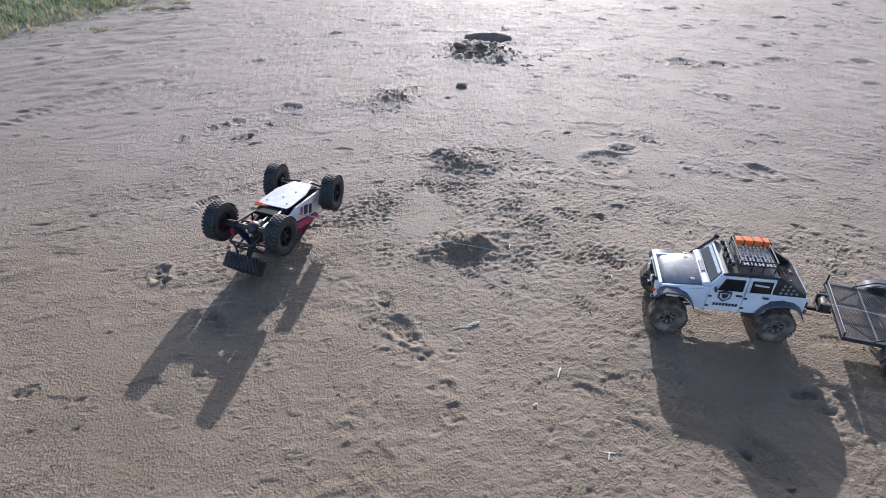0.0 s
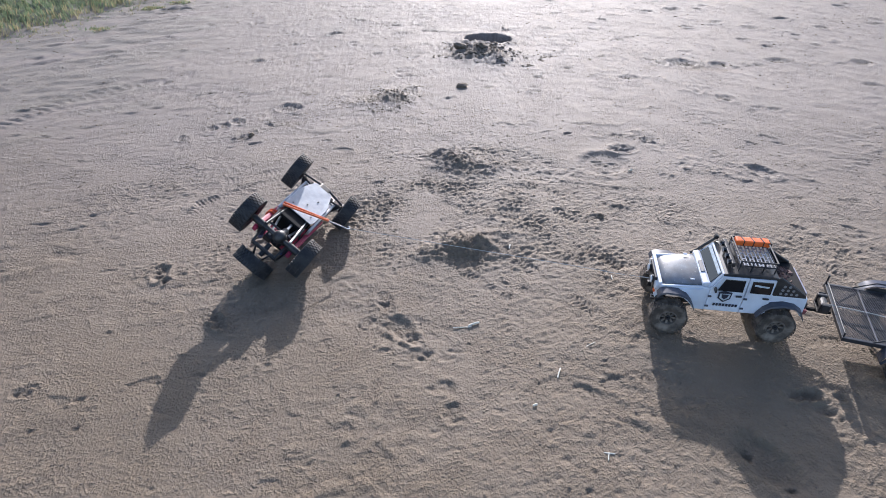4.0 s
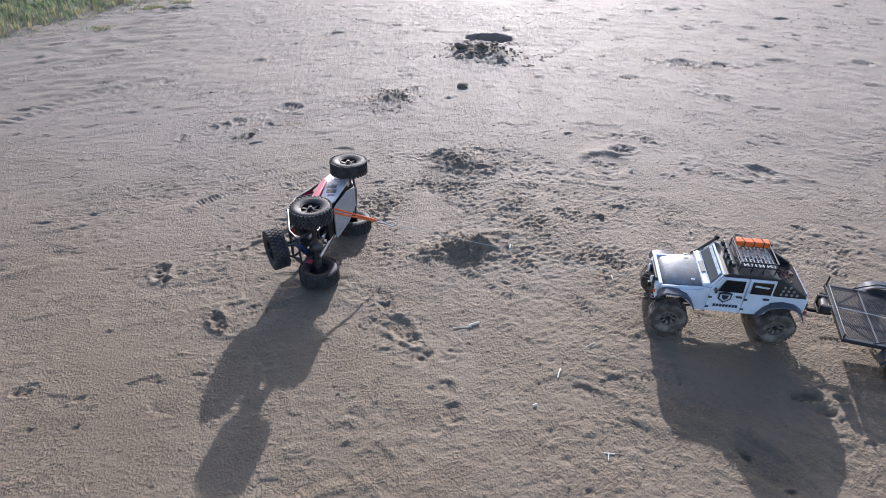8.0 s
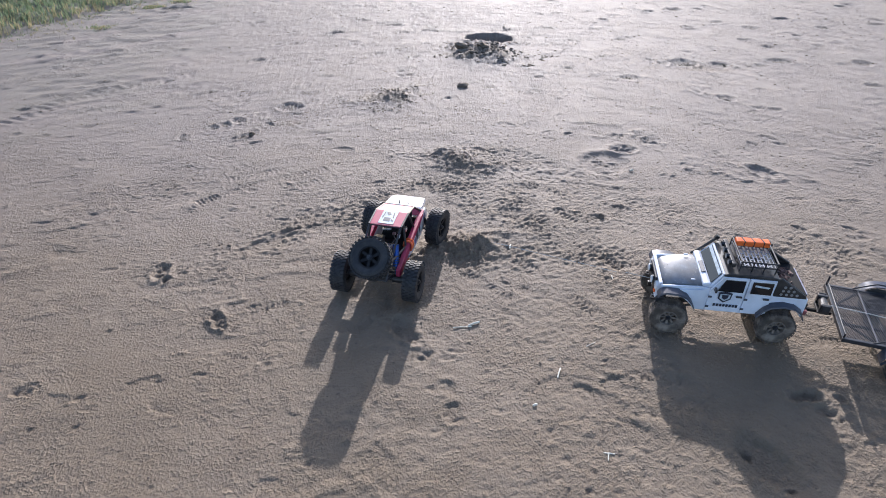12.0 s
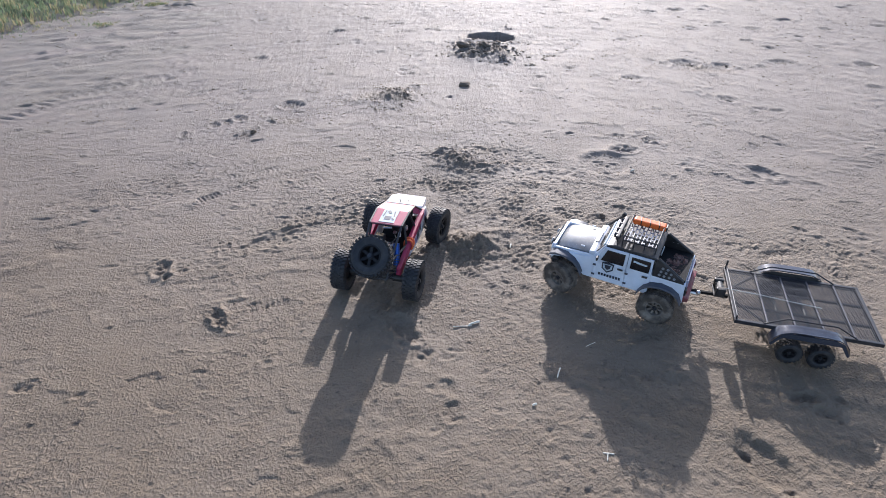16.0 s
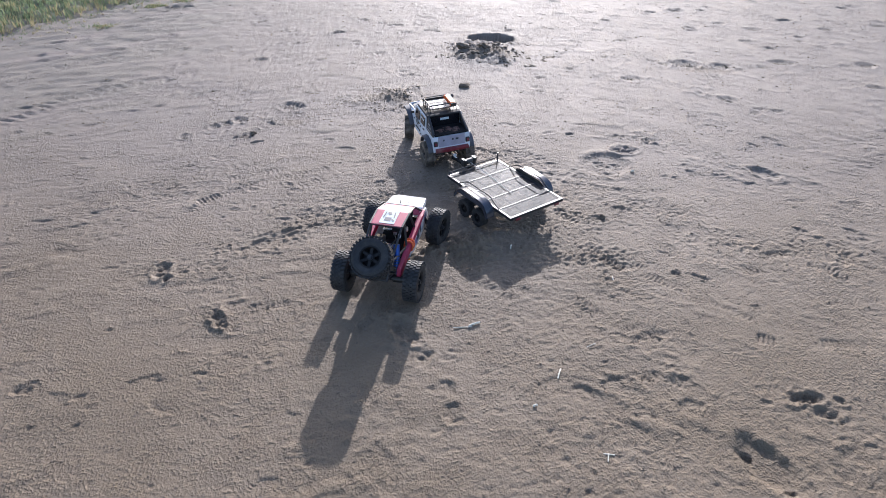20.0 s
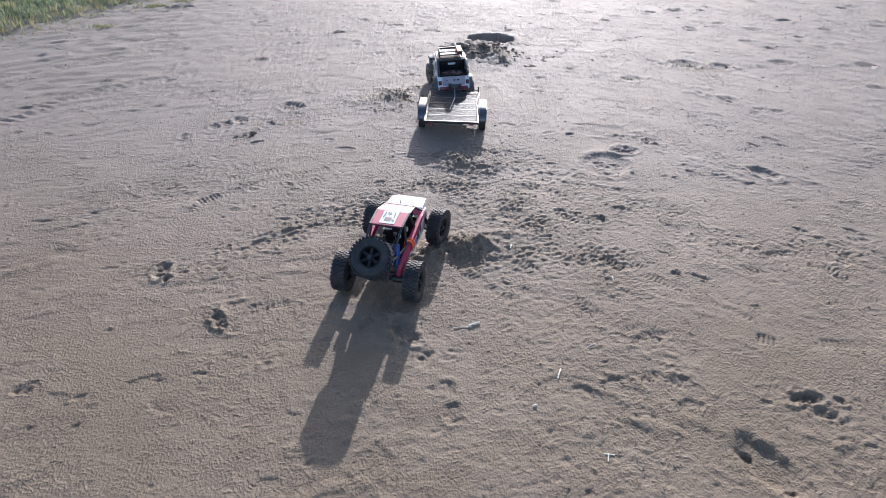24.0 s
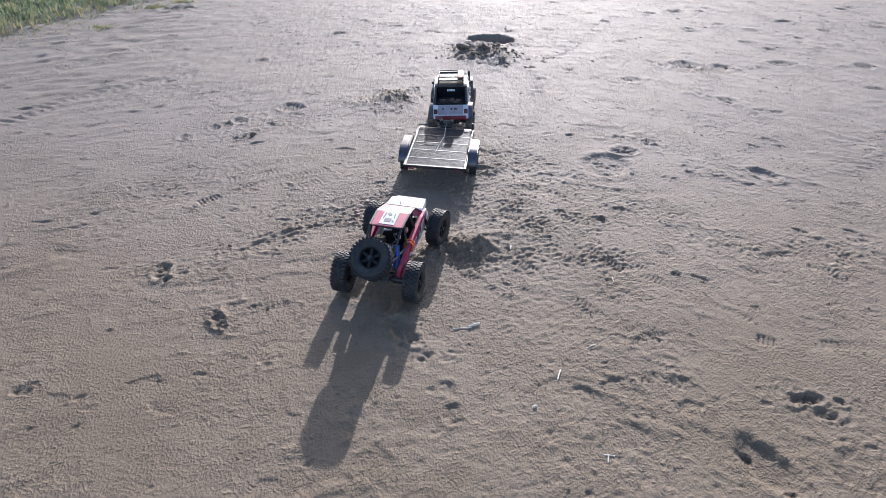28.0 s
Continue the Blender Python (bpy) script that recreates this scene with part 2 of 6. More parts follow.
def wheel(parent, at, radius, width, tyre_mat, rim_mat, lugs=32, spokes=6, turn=(0, 0, 0), flip=1, name="wheel", rim_share=0.52, lug=1.0):
    """A wheel about its own y axis: hub, tyre with side lugs and tread blocks, rim with spokes. flip: the side (+1, -1) of the rim's face."""
    bm = bmesh.new()
    cyl(bm, radius * 0.13, width * 0.7, pose(0, 0, 0, 90, 0, 0), 12)
    cyl(bm, radius * 0.09, width * 0.2, pose(0, flip * width * 0.36, 0, 90, 0, 0), 6)
    w = part(name, bm, BLACK_SATIN, parent)
    w.matrix_basis = pose(*at, *turn)
    h = width / 2
    bm = bmesh.new()
    rr = radius * rim_share
    lathe(bm, [(rr, -h * 0.78), (radius * 0.66, -h * 0.98), (radius * 0.82, -h * 1.0), (radius * 0.91, -h * 0.86), (radius * 0.94, -h * 0.4),
               (radius * 0.95, 0), (radius * 0.94, h * 0.4), (radius * 0.91, h * 0.86), (radius * 0.82, h * 1.0), (radius * 0.66, h * 0.98), (rr, h * 0.78)], 36)
    step = 360 / lugs
    for i in range(lugs):
        for row, (y, sx, sy, tw, off) in enumerate(((-h * 0.72, 0.60, 0.50, 12, 0), (-h * 0.22, 0.55, 0.36, -16, 0.5), (h * 0.22, 0.55, 0.36, 16, 0), (h * 0.72, 0.60, 0.50, -12, 0.5))):
            a = step * (i + off)
            c = radius * 2 * math.pi / lugs
            m = pose(0, 0, 0, 0, a, 0) @ pose(0, y, radius * (0.932 + 0.034 * lug), 0, 0, tw)
            bmesh.ops.create_cube(bm, size=1.0, matrix=m @ Matrix.Diagonal((c * sx, h * sy, radius * 0.068 * lug, 1)))
        for s in (-1, 1):
            m = pose(0, 0, 0, 0, step * (i + 0.25 * s), 0) @ pose(0, s * h * 0.96, radius * 0.84, s * 18, 0, 0)
            bmesh.ops.create_cube(bm, size=1.0, matrix=m @ Matrix.Diagonal((radius * 0.10, h * 0.08 * lug, radius * 0.12 * lug, 1)))
    part("tyre", bm, tyre_mat, w, smooth=True)
    bm = bmesh.new()
    lathe(bm, [(rr * 0.86, -h * 0.7), (rr * 1.04, -h * 0.82), (rr * 1.04, h * 0.82), (rr * 0.9, h * 0.84), (rr * 0.86, h * 0.6)], 28)
    f = flip * h * 0.42
    for i in range(spokes):
        a = 360 / spokes * i
        m = pose(0, 0, 0, 0, a, 0) @ pose(0, f, rr * 0.5, flip * -8, 0, 0)
        bmesh.ops.create_cube(bm, size=1.0, matrix=m @ Matrix.Diagonal((rr * 0.26, h * 0.16, rr * 0.86, 1)))
    cyl(bm, rr * 0.36, h * 0.2, pose(0, f, 0, 90, 0, 0), 14)
    for i in range(spokes):
        a = radians(360 / spokes * (i + 0.5))
        cyl(bm, rr * 0.06, h * 0.1, pose(math.cos(a) * rr * 0.93, flip * h * 0.86, math.sin(a) * rr * 0.93, 90, 0, 0), 6)
    cyl(bm, rr * 0.88, h * 0.06, pose(0, -f, 0, 90, 0, 0), 24)
    part("rim", bm, rim_mat, w, smooth=True)
    return w


def thing(name, label, category, group=""):
    return tagged(new(name), label, category, group)

# ---- the ground: one sheet of trodden sand out to the horizon ----


def lattice(x, y, seed):
    """Smooth gradient noise, about -1 to 1, on arrays of places."""
    xi, yi = np.floor(x).astype(np.int64), np.floor(y).astype(np.int64)
    fx, fy = x - xi, y - yi
    u, v = fx * fx * fx * (fx * (fx * 6 - 15) + 10), fy * fy * fy * (fy * (fy * 6 - 15) + 10)

    def slope(ix, iy, dx, dy):
        h = (ix * 374761393 + iy * 668265263 + seed * 974634533) & 0x7FFFFFFF
        h = ((h ^ (h >> 13)) * 1274126177) & 0x7FFFFFFF
        a = ((h ^ (h >> 16)) & 1023) * (2 * np.pi / 1024)
        return np.cos(a) * dx + np.sin(a) * dy
    a = slope(xi, yi, fx, fy) * (1 - u) + slope(xi + 1, yi, fx - 1, fy) * u
    b = slope(xi, yi + 1, fx, fy - 1) * (1 - u) + slope(xi + 1, yi + 1, fx - 1, fy - 1) * u
    return (a * (1 - v) + b * v) * 1.5


def cloudy(x, y, seed, octaves=4, gain=0.5):
    out, amp = 0 * x, 1.0
    for k in range(octaves):
        out = out + amp * lattice(x * 2 ** k, y * 2 ** k, seed + k)
        amp *= gain
    return out


def spaced(inner0, inner1, fine, coarse, edge0, edge1, far):
    """Grid lines: fine from inner0 to inner1, growing to coarse at edge0 and edge1, then wide steps to far."""
    mid = list(np.arange(inner0, inner1, fine))
    up, s = [inner1], fine
    while up[-1] < far:
        s = s * 1.012 if up[-1] < edge1 else s * 1.35
        s = min(s, coarse) if up[-1] < edge1 else s
        up.append(up[-1] + s)
    down, s = [], fine
    x = inner0
    while x > -far:
        s = s * 1.012 if x > edge0 else s * 1.35
        s = min(s, coarse) if x > edge0 else s
        x -= s
        down.append(x)
    return np.array(down[::-1] + mid + up)


def turf_line(x, y):
    """How far a place lies into the turf, in metres; negative on the sand."""
    return (y - 4.14) * 0.463 - (x + 3.02) * 0.886 - 0.03


# marks in the sand, each kept with its own numbers
PRINTS, HEAPS, TREADS, RIDGES, SCARPS, CHURNED = [], [], [], [], [], []


def hollow(x, y, turn, a, b, depth, rim=0.25, damp_shade=0.5):
    """A pressed hollow: middle, turn, half length and width, depth, share of it heaped on the rim, how far damp and
    painted shade darken it.
    """
    PRINTS.append((x, y, turn, a, b, depth, rim, damp_shade))


def heap(x, y, turn, a, b, tall):
    """A low heap of turned soil."""
    HEAPS.append((x, y, turn, a, b, tall))


def tread(way, width, depth, pitch, lean):
    """A tread mark: way points, width, depth, spacing and lean of its bars."""
    TREADS.append((way, width, depth, pitch, lean))


def ridge(way, width, tall):
    """A thin raised lip of crust along the way points."""
    RIDGES.append((way, width, tall))


def scarp(x, y, turn, r, span, drop, breadth):
    """A little curved step: middle, way the high side faces, radius of the bend, half span, drop, breadth of the hollow under it."""
    SCARPS.append((x, y, turn, r, span, drop, breadth))


def churned(x, y, a, b, strength, turn=0):
    """A patch churned by wheels and shoes."""
    CHURNED.append((x, y, a, b, strength, turn))


# far off: the dug hole, and kicked-up marks on the far sand
hollow(0.308, 4.367, 4, 0.162, 0.119, 0.1300, 0.05, 0.3)
hollow(1.885, 5.274, -12, 0.073, 0.066, 0.0080, 0.4, 0.6)
hollow(2.112, 4.897, -12, 0.051, 0.047, 0.0060, 0.4, 0.6)
hollow(2.316, 4.742, -11, 0.065, 0.045, 0.0057, 0.4, 0.6)
hollow(2.883, 4.780, -12, 0.054, 0.058, 0.0067, 0.4, 0.6)
hollow(2.532, 4.464, -11, 0.033, 0.041, 0.0045, 0.4, 0.6)
hollow(2.350, 4.362, -11, 0.030, 0.029, 0.0040, 0.4, 0.6)
hollow(2.609, 4.316, -11, 0.040, 0.039, 0.0051, 0.4, 0.6)
hollow(3.356, 4.897, -12, 0.065, 0.049, 0.0062, 0.4, 0.6)
hollow(1.534, 3.904, -9, 0.094, 0.072, 0.0087, 0.4, 0.6)
hollow(1.405, 3.882, -9, 0.038, 0.039, 0.0049, 0.4, 0.6)
hollow(1.771, 3.880, -9, 0.070, 0.056, 0.0069, 0.4, 0.6)
hollow(2.186, 3.965, -10, 0.089, 0.050, 0.0063, 0.4, 0.6)
hollow(2.024, 3.873, -10, 0.041, 0.040, 0.0052, 0.4, 0.6)
hollow(2.720, 3.943, -10, 0.064, 0.059, 0.0073, 0.4, 0.6)
hollow(2.549, 3.534, -9, 0.050, 0.035, 0.0047, 0.4, 0.6)
hollow(1.123, 3.606, 3, 0.061, 0.046, 0.0059, 0.4, 0.6)
hollow(1.584, 3.292, -8, 0.049, 0.055, 0.0062, 0.4, 0.6)
hollow(1.655, 3.100, -8, 0.029, 0.028, 0.0039, 0.4, 0.6)
hollow(1.796, 3.133, -8, 0.035, 0.028, 0.0039, 0.4, 0.6)
hollow(0.710, 2.906, 3, 0.063, 0.017, 0.0026, 0.4, 0.6)
hollow(1.238, 4.399, 4, 0.044, 0.037, 0.0048, 0.4, 0.6)
hollow(1.814, 2.553, -7, 0.042, 0.015, 0.0024, 0.4, 0.6)
hollow(1.092, 2.471, -7, 0.030, 0.023, 0.0034, 0.4, 0.6)
hollow(1.092, 2.391, -6, 0.023, 0.018, 0.0028, 0.4, 0.6)
hollow(1.275, 2.597, -7, 0.021, 0.025, 0.0031, 0.4, 0.6)
hollow(1.001, 2.739, -7, 0.036, 0.022, 0.0033, 0.4, 0.6)
hollow(0.861, 2.776, 3, 0.053, 0.022, 0.0032, 0.4, 0.6)
hollow(1.689, 2.162, -6, 0.030, 0.023, 0.0033, 0.4, 0.6)
hollow(0.944, 2.283, -6, 0.011, 0.021, 0.0020, 0.4, 0.6)
hollow(2.112, 3.449, -9, 0.042, 0.020, 0.0030, 0.4, 0.6)
hollow(2.057, 3.162, -8, 0.043, 0.017, 0.0027, 0.4, 0.6)
hollow(1.133, 3.117, -8, 0.048, 0.016, 0.0026, 0.4, 0.6)
hollow(1.354, 2.927, -8, 0.041, 0.015, 0.0025, 0.4, 0.6)
hollow(0.527, 3.366, 3, 0.039, 0.024, 0.0034, 0.4, 0.6)
hollow(0.246, 3.412, 3, 0.053, 0.024, 0.0035, 0.4, 0.6)
hollow(0.827, 4.163, 4, 0.042, 0.025, 0.0036, 0.4, 0.6)
hollow(1.029, 4.013, 3, 0.031, 0.024, 0.0034, 0.4, 0.6)
hollow(0.843, 2.619, 7, 0.063, 0.047, 0.0070, 0.4, 0.25)
hollow(0.723, 2.470, -51, 0.102, 0.112, 0.0070, 0.5, 0.0)
hollow(0.702, 2.477, 2, 0.028, 0.034, 0.0044, 0.2, 0.3)
hollow(0.727, 2.369, -41, 0.045, 0.027, 0.0043, 0.2, 0.3)
hollow(1.421, 2.415, -47, 0.074, 0.042, 0.0090, 0.4, 0.1)
hollow(0.596, 2.001, 6, 0.048, 0.030, 0.0041, 0.3, 0.7)
hollow(0.894, 2.163, 2, 0.019, 0.024, 0.0029, 0.5, 0.6)
hollow(0.689, 2.018, 2, 0.012, 0.017, 0.0021, 0.5, 0.6)
hollow(0.263, 2.028, 9, 0.064, 0.050, 0.0060, 0.3, 0.0)
# the left rise: short scuffs that follow the slope
hollow(-2.182, 5.066, 30, 0.115, 0.075, 0.0090, 0.45, 0.45)
hollow(-2.124, 4.643, 36, 0.092, 0.043, 0.0055, 0.45, 0.45)
hollow(-2.136, 3.972, 40, 0.033, 0.034, 0.0044, 0.45, 0.45)
hollow(-1.188, 3.834, 16, 0.047, 0.046, 0.0059, 0.45, 0.45)
hollow(-1.630, 3.720, 49, 0.034, 0.034, 0.0045, 0.45, 0.45)
hollow(-1.674, 3.619, 63, 0.030, 0.029, 0.0039, 0.45, 0.45)
hollow(-1.620, 3.424, 47, 0.044, 0.031, 0.0042, 0.45, 0.45)
hollow(-1.550, 3.365, 46, 0.026, 0.024, 0.0034, 0.45, 0.45)
hollow(-0.823, 3.073, 8, 0.064, 0.059, 0.0072, 0.45, 0.45)
hollow(-1.814, 3.024, 48, 0.019, 0.021, 0.0029, 0.45, 0.45)
hollow(-1.908, 2.665, 60, 0.025, 0.022, 0.0032, 0.45, 0.45)
hollow(-2.053, 2.680, 62, 0.024, 0.022, 0.0033, 0.45, 0.45)
hollow(-1.497, 2.480, 39, 0.025, 0.017, 0.0026, 0.45, 0.45)
hollow(-1.614, 2.259, 21, 0.017, 0.015, 0.0024, 0.45, 0.45)
hollow(-1.572, 2.271, 32, 0.017, 0.015, 0.0025, 0.45, 0.45)
hollow(-1.661, 2.398, 39, 0.021, 0.012, 0.0021, 0.45, 0.45)
hollow(-1.623, 2.429, 39, 0.021, 0.012, 0.0022, 0.45, 0.45)
hollow(-1.037, 2.468, 14, 0.023, 0.020, 0.0030, 0.45, 0.45)
hollow(-0.960, 2.460, 2, 0.024, 0.019, 0.0029, 0.45, 0.45)
hollow(-1.116, 2.376, 35, 0.025, 0.015, 0.0024, 0.45, 0.45)
hollow(-0.460, 2.583, -6, 0.051, 0.024, 0.0034, 0.45, 0.45)
hollow(-0.820, 2.020, 10, 0.023, 0.018, 0.0027, 0.45, 0.45)
hollow(-0.751, 2.040, 2, 0.013, 0.020, 0.0023, 0.45, 0.45)
hollow(-1.347, 1.971, 10, 0.027, 0.017, 0.0027, 0.45, 0.45)
hollow(-1.537, 2.011, 2, 0.015, 0.023, 0.0024, 0.45, 0.45)
hollow(-1.581, 2.010, 2, 0.013, 0.020, 0.0022, 0.45, 0.45)
hollow(-1.247, 2.673, 23, 0.031, 0.036, 0.0042, 0.45, 0.45)
hollow(-0.958, 2.699, 50, 0.032, 0.035, 0.0043, 0.45, 0.45)
hollow(-0.880, 2.847, 40, 0.028, 0.031, 0.0039, 0.45, 0.45)
hollow(-1.140, 2.793, 44, 0.031, 0.031, 0.0042, 0.45, 0.45)
hollow(-1.095, 2.832, 44, 0.031, 0.036, 0.0043, 0.45, 0.45)
hollow(-1.043, 2.882, 39, 0.039, 0.042, 0.0051, 0.45, 0.45)
hollow(-0.951, 2.959, 39, 0.029, 0.029, 0.0039, 0.45, 0.45)
hollow(-1.248, 2.098, 24, 0.019, 0.016, 0.0026, 0.45, 0.45)
hollow(-1.082, 1.947, 2, 0.023, 0.014, 0.0023, 0.45, 0.45)
hollow(-1.556, 1.865, 14, 0.028, 0.014, 0.0023, 0.45, 0.45)
hollow(-1.201, 1.826, 14, 0.026, 0.011, 0.0020, 0.45, 0.45)
hollow(-1.756, 2.783, 43, 0.031, 0.020, 0.0030, 0.45, 0.45)
hollow(-2.465, 3.520, 71, 0.049, 0.024, 0.0034, 0.45, 0.45)
hollow(-2.169, 3.470, 57, 0.049, 0.025, 0.0036, 0.45, 0.45)
hollow(-2.102, 3.172, 54, 0.044, 0.023, 0.0033, 0.45, 0.45)
hollow(-1.806, 3.303, 41, 0.048, 0.025, 0.0035, 0.45, 0.45)
hollow(-1.302, 3.271, 21, 0.036, 0.024, 0.0035, 0.45, 0.45)
hollow(-0.711, 3.551, 9, 0.040, 0.027, 0.0037, 0.45, 0.45)
hollow(-0.436, 4.004, 3, 0.045, 0.032, 0.0043, 0.45, 0.45)
hollow(-0.642, 4.243, 10, 0.057, 0.026, 0.0037, 0.45, 0.45)
tread([(-0.978, 2.078), (-0.911, 2.135)], 0.05, 0.006, 0.016, 0.0)
tread([(-0.601, 2.223), (-0.516, 2.286)], 0.06, 0.004, 0.02, 0.3)
tread([(-0.917, 2.270), (-0.772, 2.337), (-0.683, 2.383)], 0.05, 0.004, 0.02, 0.4)
tread([(-2.186, 2.763), (-2.065, 3.064), (-1.819, 3.333), (-1.491, 3.574)], 0.12, 0.006, 0.05, 0.3)
tread([(-2.492, 3.267), (-2.314, 3.666), (-1.933, 3.992)], 0.12, 0.006, 0.05, -0.3)
tread([(-1.056, 1.882), (-0.931, 2.110), (-0.753, 2.260), (-0.517, 2.390)], 0.05, 0.003, 0.018, 0.5)
ridge([(-0.713, 1.770), (-0.686, 1.814), (-0.608, 1.887), (-0.538, 1.913), (-0.467, 1.945)], 0.006, 0.004)
ridge([(-0.535, 1.764), (-0.512, 1.855)], 0.006, 0.005)
ridge([(-0.572, 1.873), (-0.520, 1.895)], 0.006, 0.004)
ridge([(-1.719, 1.993), (-1.702, 2.075)], 0.005, 0.006)
# prints of an animal, fresh and deep
hollow(-0.949, 1.626, 92, 0.044, 0.028, 0.0080, 0.6, 0.3)
hollow(-0.684, 1.384, -55, 0.047, 0.022, 0.0090, 0.6, 0.3)
hollow(-0.913, 1.581, 2, 0.015, 0.016, 0.0120, 0.3, 0.8)
hollow(-0.185, 1.500, 110, 0.040, 0.030, 0.0045, 0.45, 0.2)
hollow(-0.165, 1.455, 100, 0.030, 0.022, 0.0040, 0.45, 0.2)
hollow(-0.120, 1.365, 125, 0.062, 0.038, 0.0070, 0.4, 0.25)
hollow(-0.085, 1.320, 110, 0.030, 0.024, 0.0050, 0.4, 0.25)
hollow(-0.050, 1.258, 100, 0.030, 0.024, 0.0045, 0.4, 0.2)
hollow(0.020, 1.130, 110, 0.034, 0.024, 0.0040, 0.4, 0.2)
hollow(0.030, 1.042, 100, 0.036, 0.026, 0.0045, 0.4, 0.2)
# the near left: tread stamps, arcs left by shoes, small pits
tread([(-1.365, 1.718), (-1.256, 1.708)], 0.05, 0.006, 0.014, 0.0)
tread([(-0.601, 1.433), (-0.554, 1.459), (-0.492, 1.480)], 0.055, 0.005, 0.017, 0.2)
tread([(-1.167, 1.610), (-1.084, 1.656)], 0.04, 0.003, 0.016, 0.3)
hollow(-1.020, 1.510, 2, 0.017, 0.012, 0.0023, 0.35, 0.2)
hollow(-0.991, 1.327, 27, 0.014, 0.013, 0.0025, 0.35, 0.2)
hollow(-0.913, 1.357, 8, 0.022, 0.009, 0.0019, 0.35, 0.2)
hollow(-0.919, 1.254, 2, 0.013, 0.006, 0.0016, 0.35, 0.2)
hollow(-0.709, 1.595, 2, 0.010, 0.010, 0.0021, 0.35, 0.2)
hollow(-0.695, 1.559, 2, 0.009, 0.016, 0.0019, 0.35, 0.2)
hollow(-0.875, 1.615, 39, 0.019, 0.022, 0.0033, 0.35, 0.2)
hollow(-0.832, 1.621, 38, 0.012, 0.013, 0.0024, 0.35, 0.2)
hollow(-0.639, 1.103, 1, 0.024, 0.011, 0.0022, 0.35, 0.2)
hollow(-0.644, 1.090, 1, 0.010, 0.007, 0.0017, 0.35, 0.2)
hollow(-0.603, 0.999, 1, 0.014, 0.010, 0.0020, 0.35, 0.2)
hollow(-0.604, 1.030, 1, 0.018, 0.007, 0.0018, 0.35, 0.2)
hollow(-0.778, 0.904, 26, 0.014, 0.010, 0.0021, 0.35, 0.2)
hollow(-0.491, 0.819, 1, 0.007, 0.008, 0.0017, 0.35, 0.2)
hollow(-0.465, 0.844, 1, 0.009, 0.009, 0.0019, 0.35, 0.2)
hollow(-0.374, 1.029, 6, 0.023, 0.006, 0.0016, 0.35, 0.2)
hollow(-0.172, 1.072, 1, 0.008, 0.006, 0.0016, 0.35, 0.2)
hollow(-0.444, 1.059, 1, 0.008, 0.008, 0.0018, 0.35, 0.2)
hollow(-0.784, 1.136, -9, 0.024, 0.008, 0.0018, 0.35, 0.2)
hollow(-0.571, 1.019, -21, 0.013, 0.006, 0.0016, 0.35, 0.2)
hollow(-0.433, 1.209, 1, 0.017, 0.007, 0.0018, 0.35, 0.2)
hollow(-0.444, 1.393, -25, 0.021, 0.008, 0.0018, 0.35, 0.2)
hollow(-0.319, 1.025, 1, 0.012, 0.006, 0.0016, 0.35, 0.2)
hollow(-0.916, 1.067, 92, 0.013, 0.008, 0.0018, 0.35, 0.2)
hollow(-0.660, 0.815, 84, 0.008, 0.009, 0.0019, 0.35, 0.2)
hollow(-0.843, 0.841, 1, 0.012, 0.005, 0.0015, 0.35, 0.2)
hollow(-0.961, 0.896, 1, 0.009, 0.004, 0.0014, 0.35, 0.2)
hollow(-1.037, 0.932, 1, 0.018, 0.006, 0.0015, 0.35, 0.2)
hollow(-0.493, 0.985, 1, 0.019, 0.005, 0.0014, 0.35, 0.2)
hollow(-0.119, 1.003, 1, 0.008, 0.005, 0.0014, 0.35, 0.2)
hollow(-0.177, 1.118, 80, 0.013, 0.010, 0.0020, 0.35, 0.2)
hollow(-0.122, 1.297, 2, 0.027, 0.011, 0.0022, 0.35, 0.2)
hollow(-0.018, 1.119, -30, 0.033, 0.011, 0.0023, 0.35, 0.2)
hollow(-0.051, 1.237, 69, 0.034, 0.023, 0.0038, 0.35, 0.2)
hollow(-0.155, 0.826, 68, 0.009, 0.005, 0.0014, 0.35, 0.2)
hollow(-1.111, 1.092, 1, 0.032, 0.018, 0.0060, 0.3, 0.0)
scarp(-0.789, 1.073, 100, 0.079, 60, 0.008, 0.04)
scarp(-0.711, 1.065, 250, 0.049, 75, 0.009, 0.03)
scarp(-0.937, 1.441, 90, 0.037, 70, 0.007, 0.02)
scarp(-1.101, 1.092, 80, 0.035, 80, 0.008, 0.03)
scarp(-1.024, 1.045, 60, 0.050, 70, 0.006, 0.04)
scarp(-0.392, 0.807, 110, 0.044, 70, 0.006, 0.04)
# the near right: a line of paw marks, shoe prints and the deep print
tread([(0.529, 1.799), (0.572, 1.742), (0.622, 1.684)], 0.045, 0.007, 0.016, 0.4)
tread([(0.689, 1.656), (0.754, 1.603), (0.818, 1.557)], 0.045, 0.006, 0.015, 0.3)
tread([(1.142, 1.768), (1.246, 1.804)], 0.045, 0.006, 0.016, 0.4)
tread([(1.333, 1.715), (1.383, 1.631)], 0.045, 0.006, 0.016, 0.4)
tread([(1.052, 1.680), (1.157, 1.709)], 0.05, 0.005, 0.016, 0.3)
tread([(0.243, 1.748), (0.381, 1.580), (0.501, 1.425)], 0.055, 0.004, 0.016, 0.5)
tread([(0.079, 1.649), (0.224, 1.512)], 0.05, 0.004, 0.016, -0.5)
tread([(1.142, 1.334), (1.271, 1.322)], 0.045, 0.004, 0.015, 0.3)
tread([(0.956, 1.352), (1.004, 1.331)], 0.045, 0.005, 0.014, 0.2)
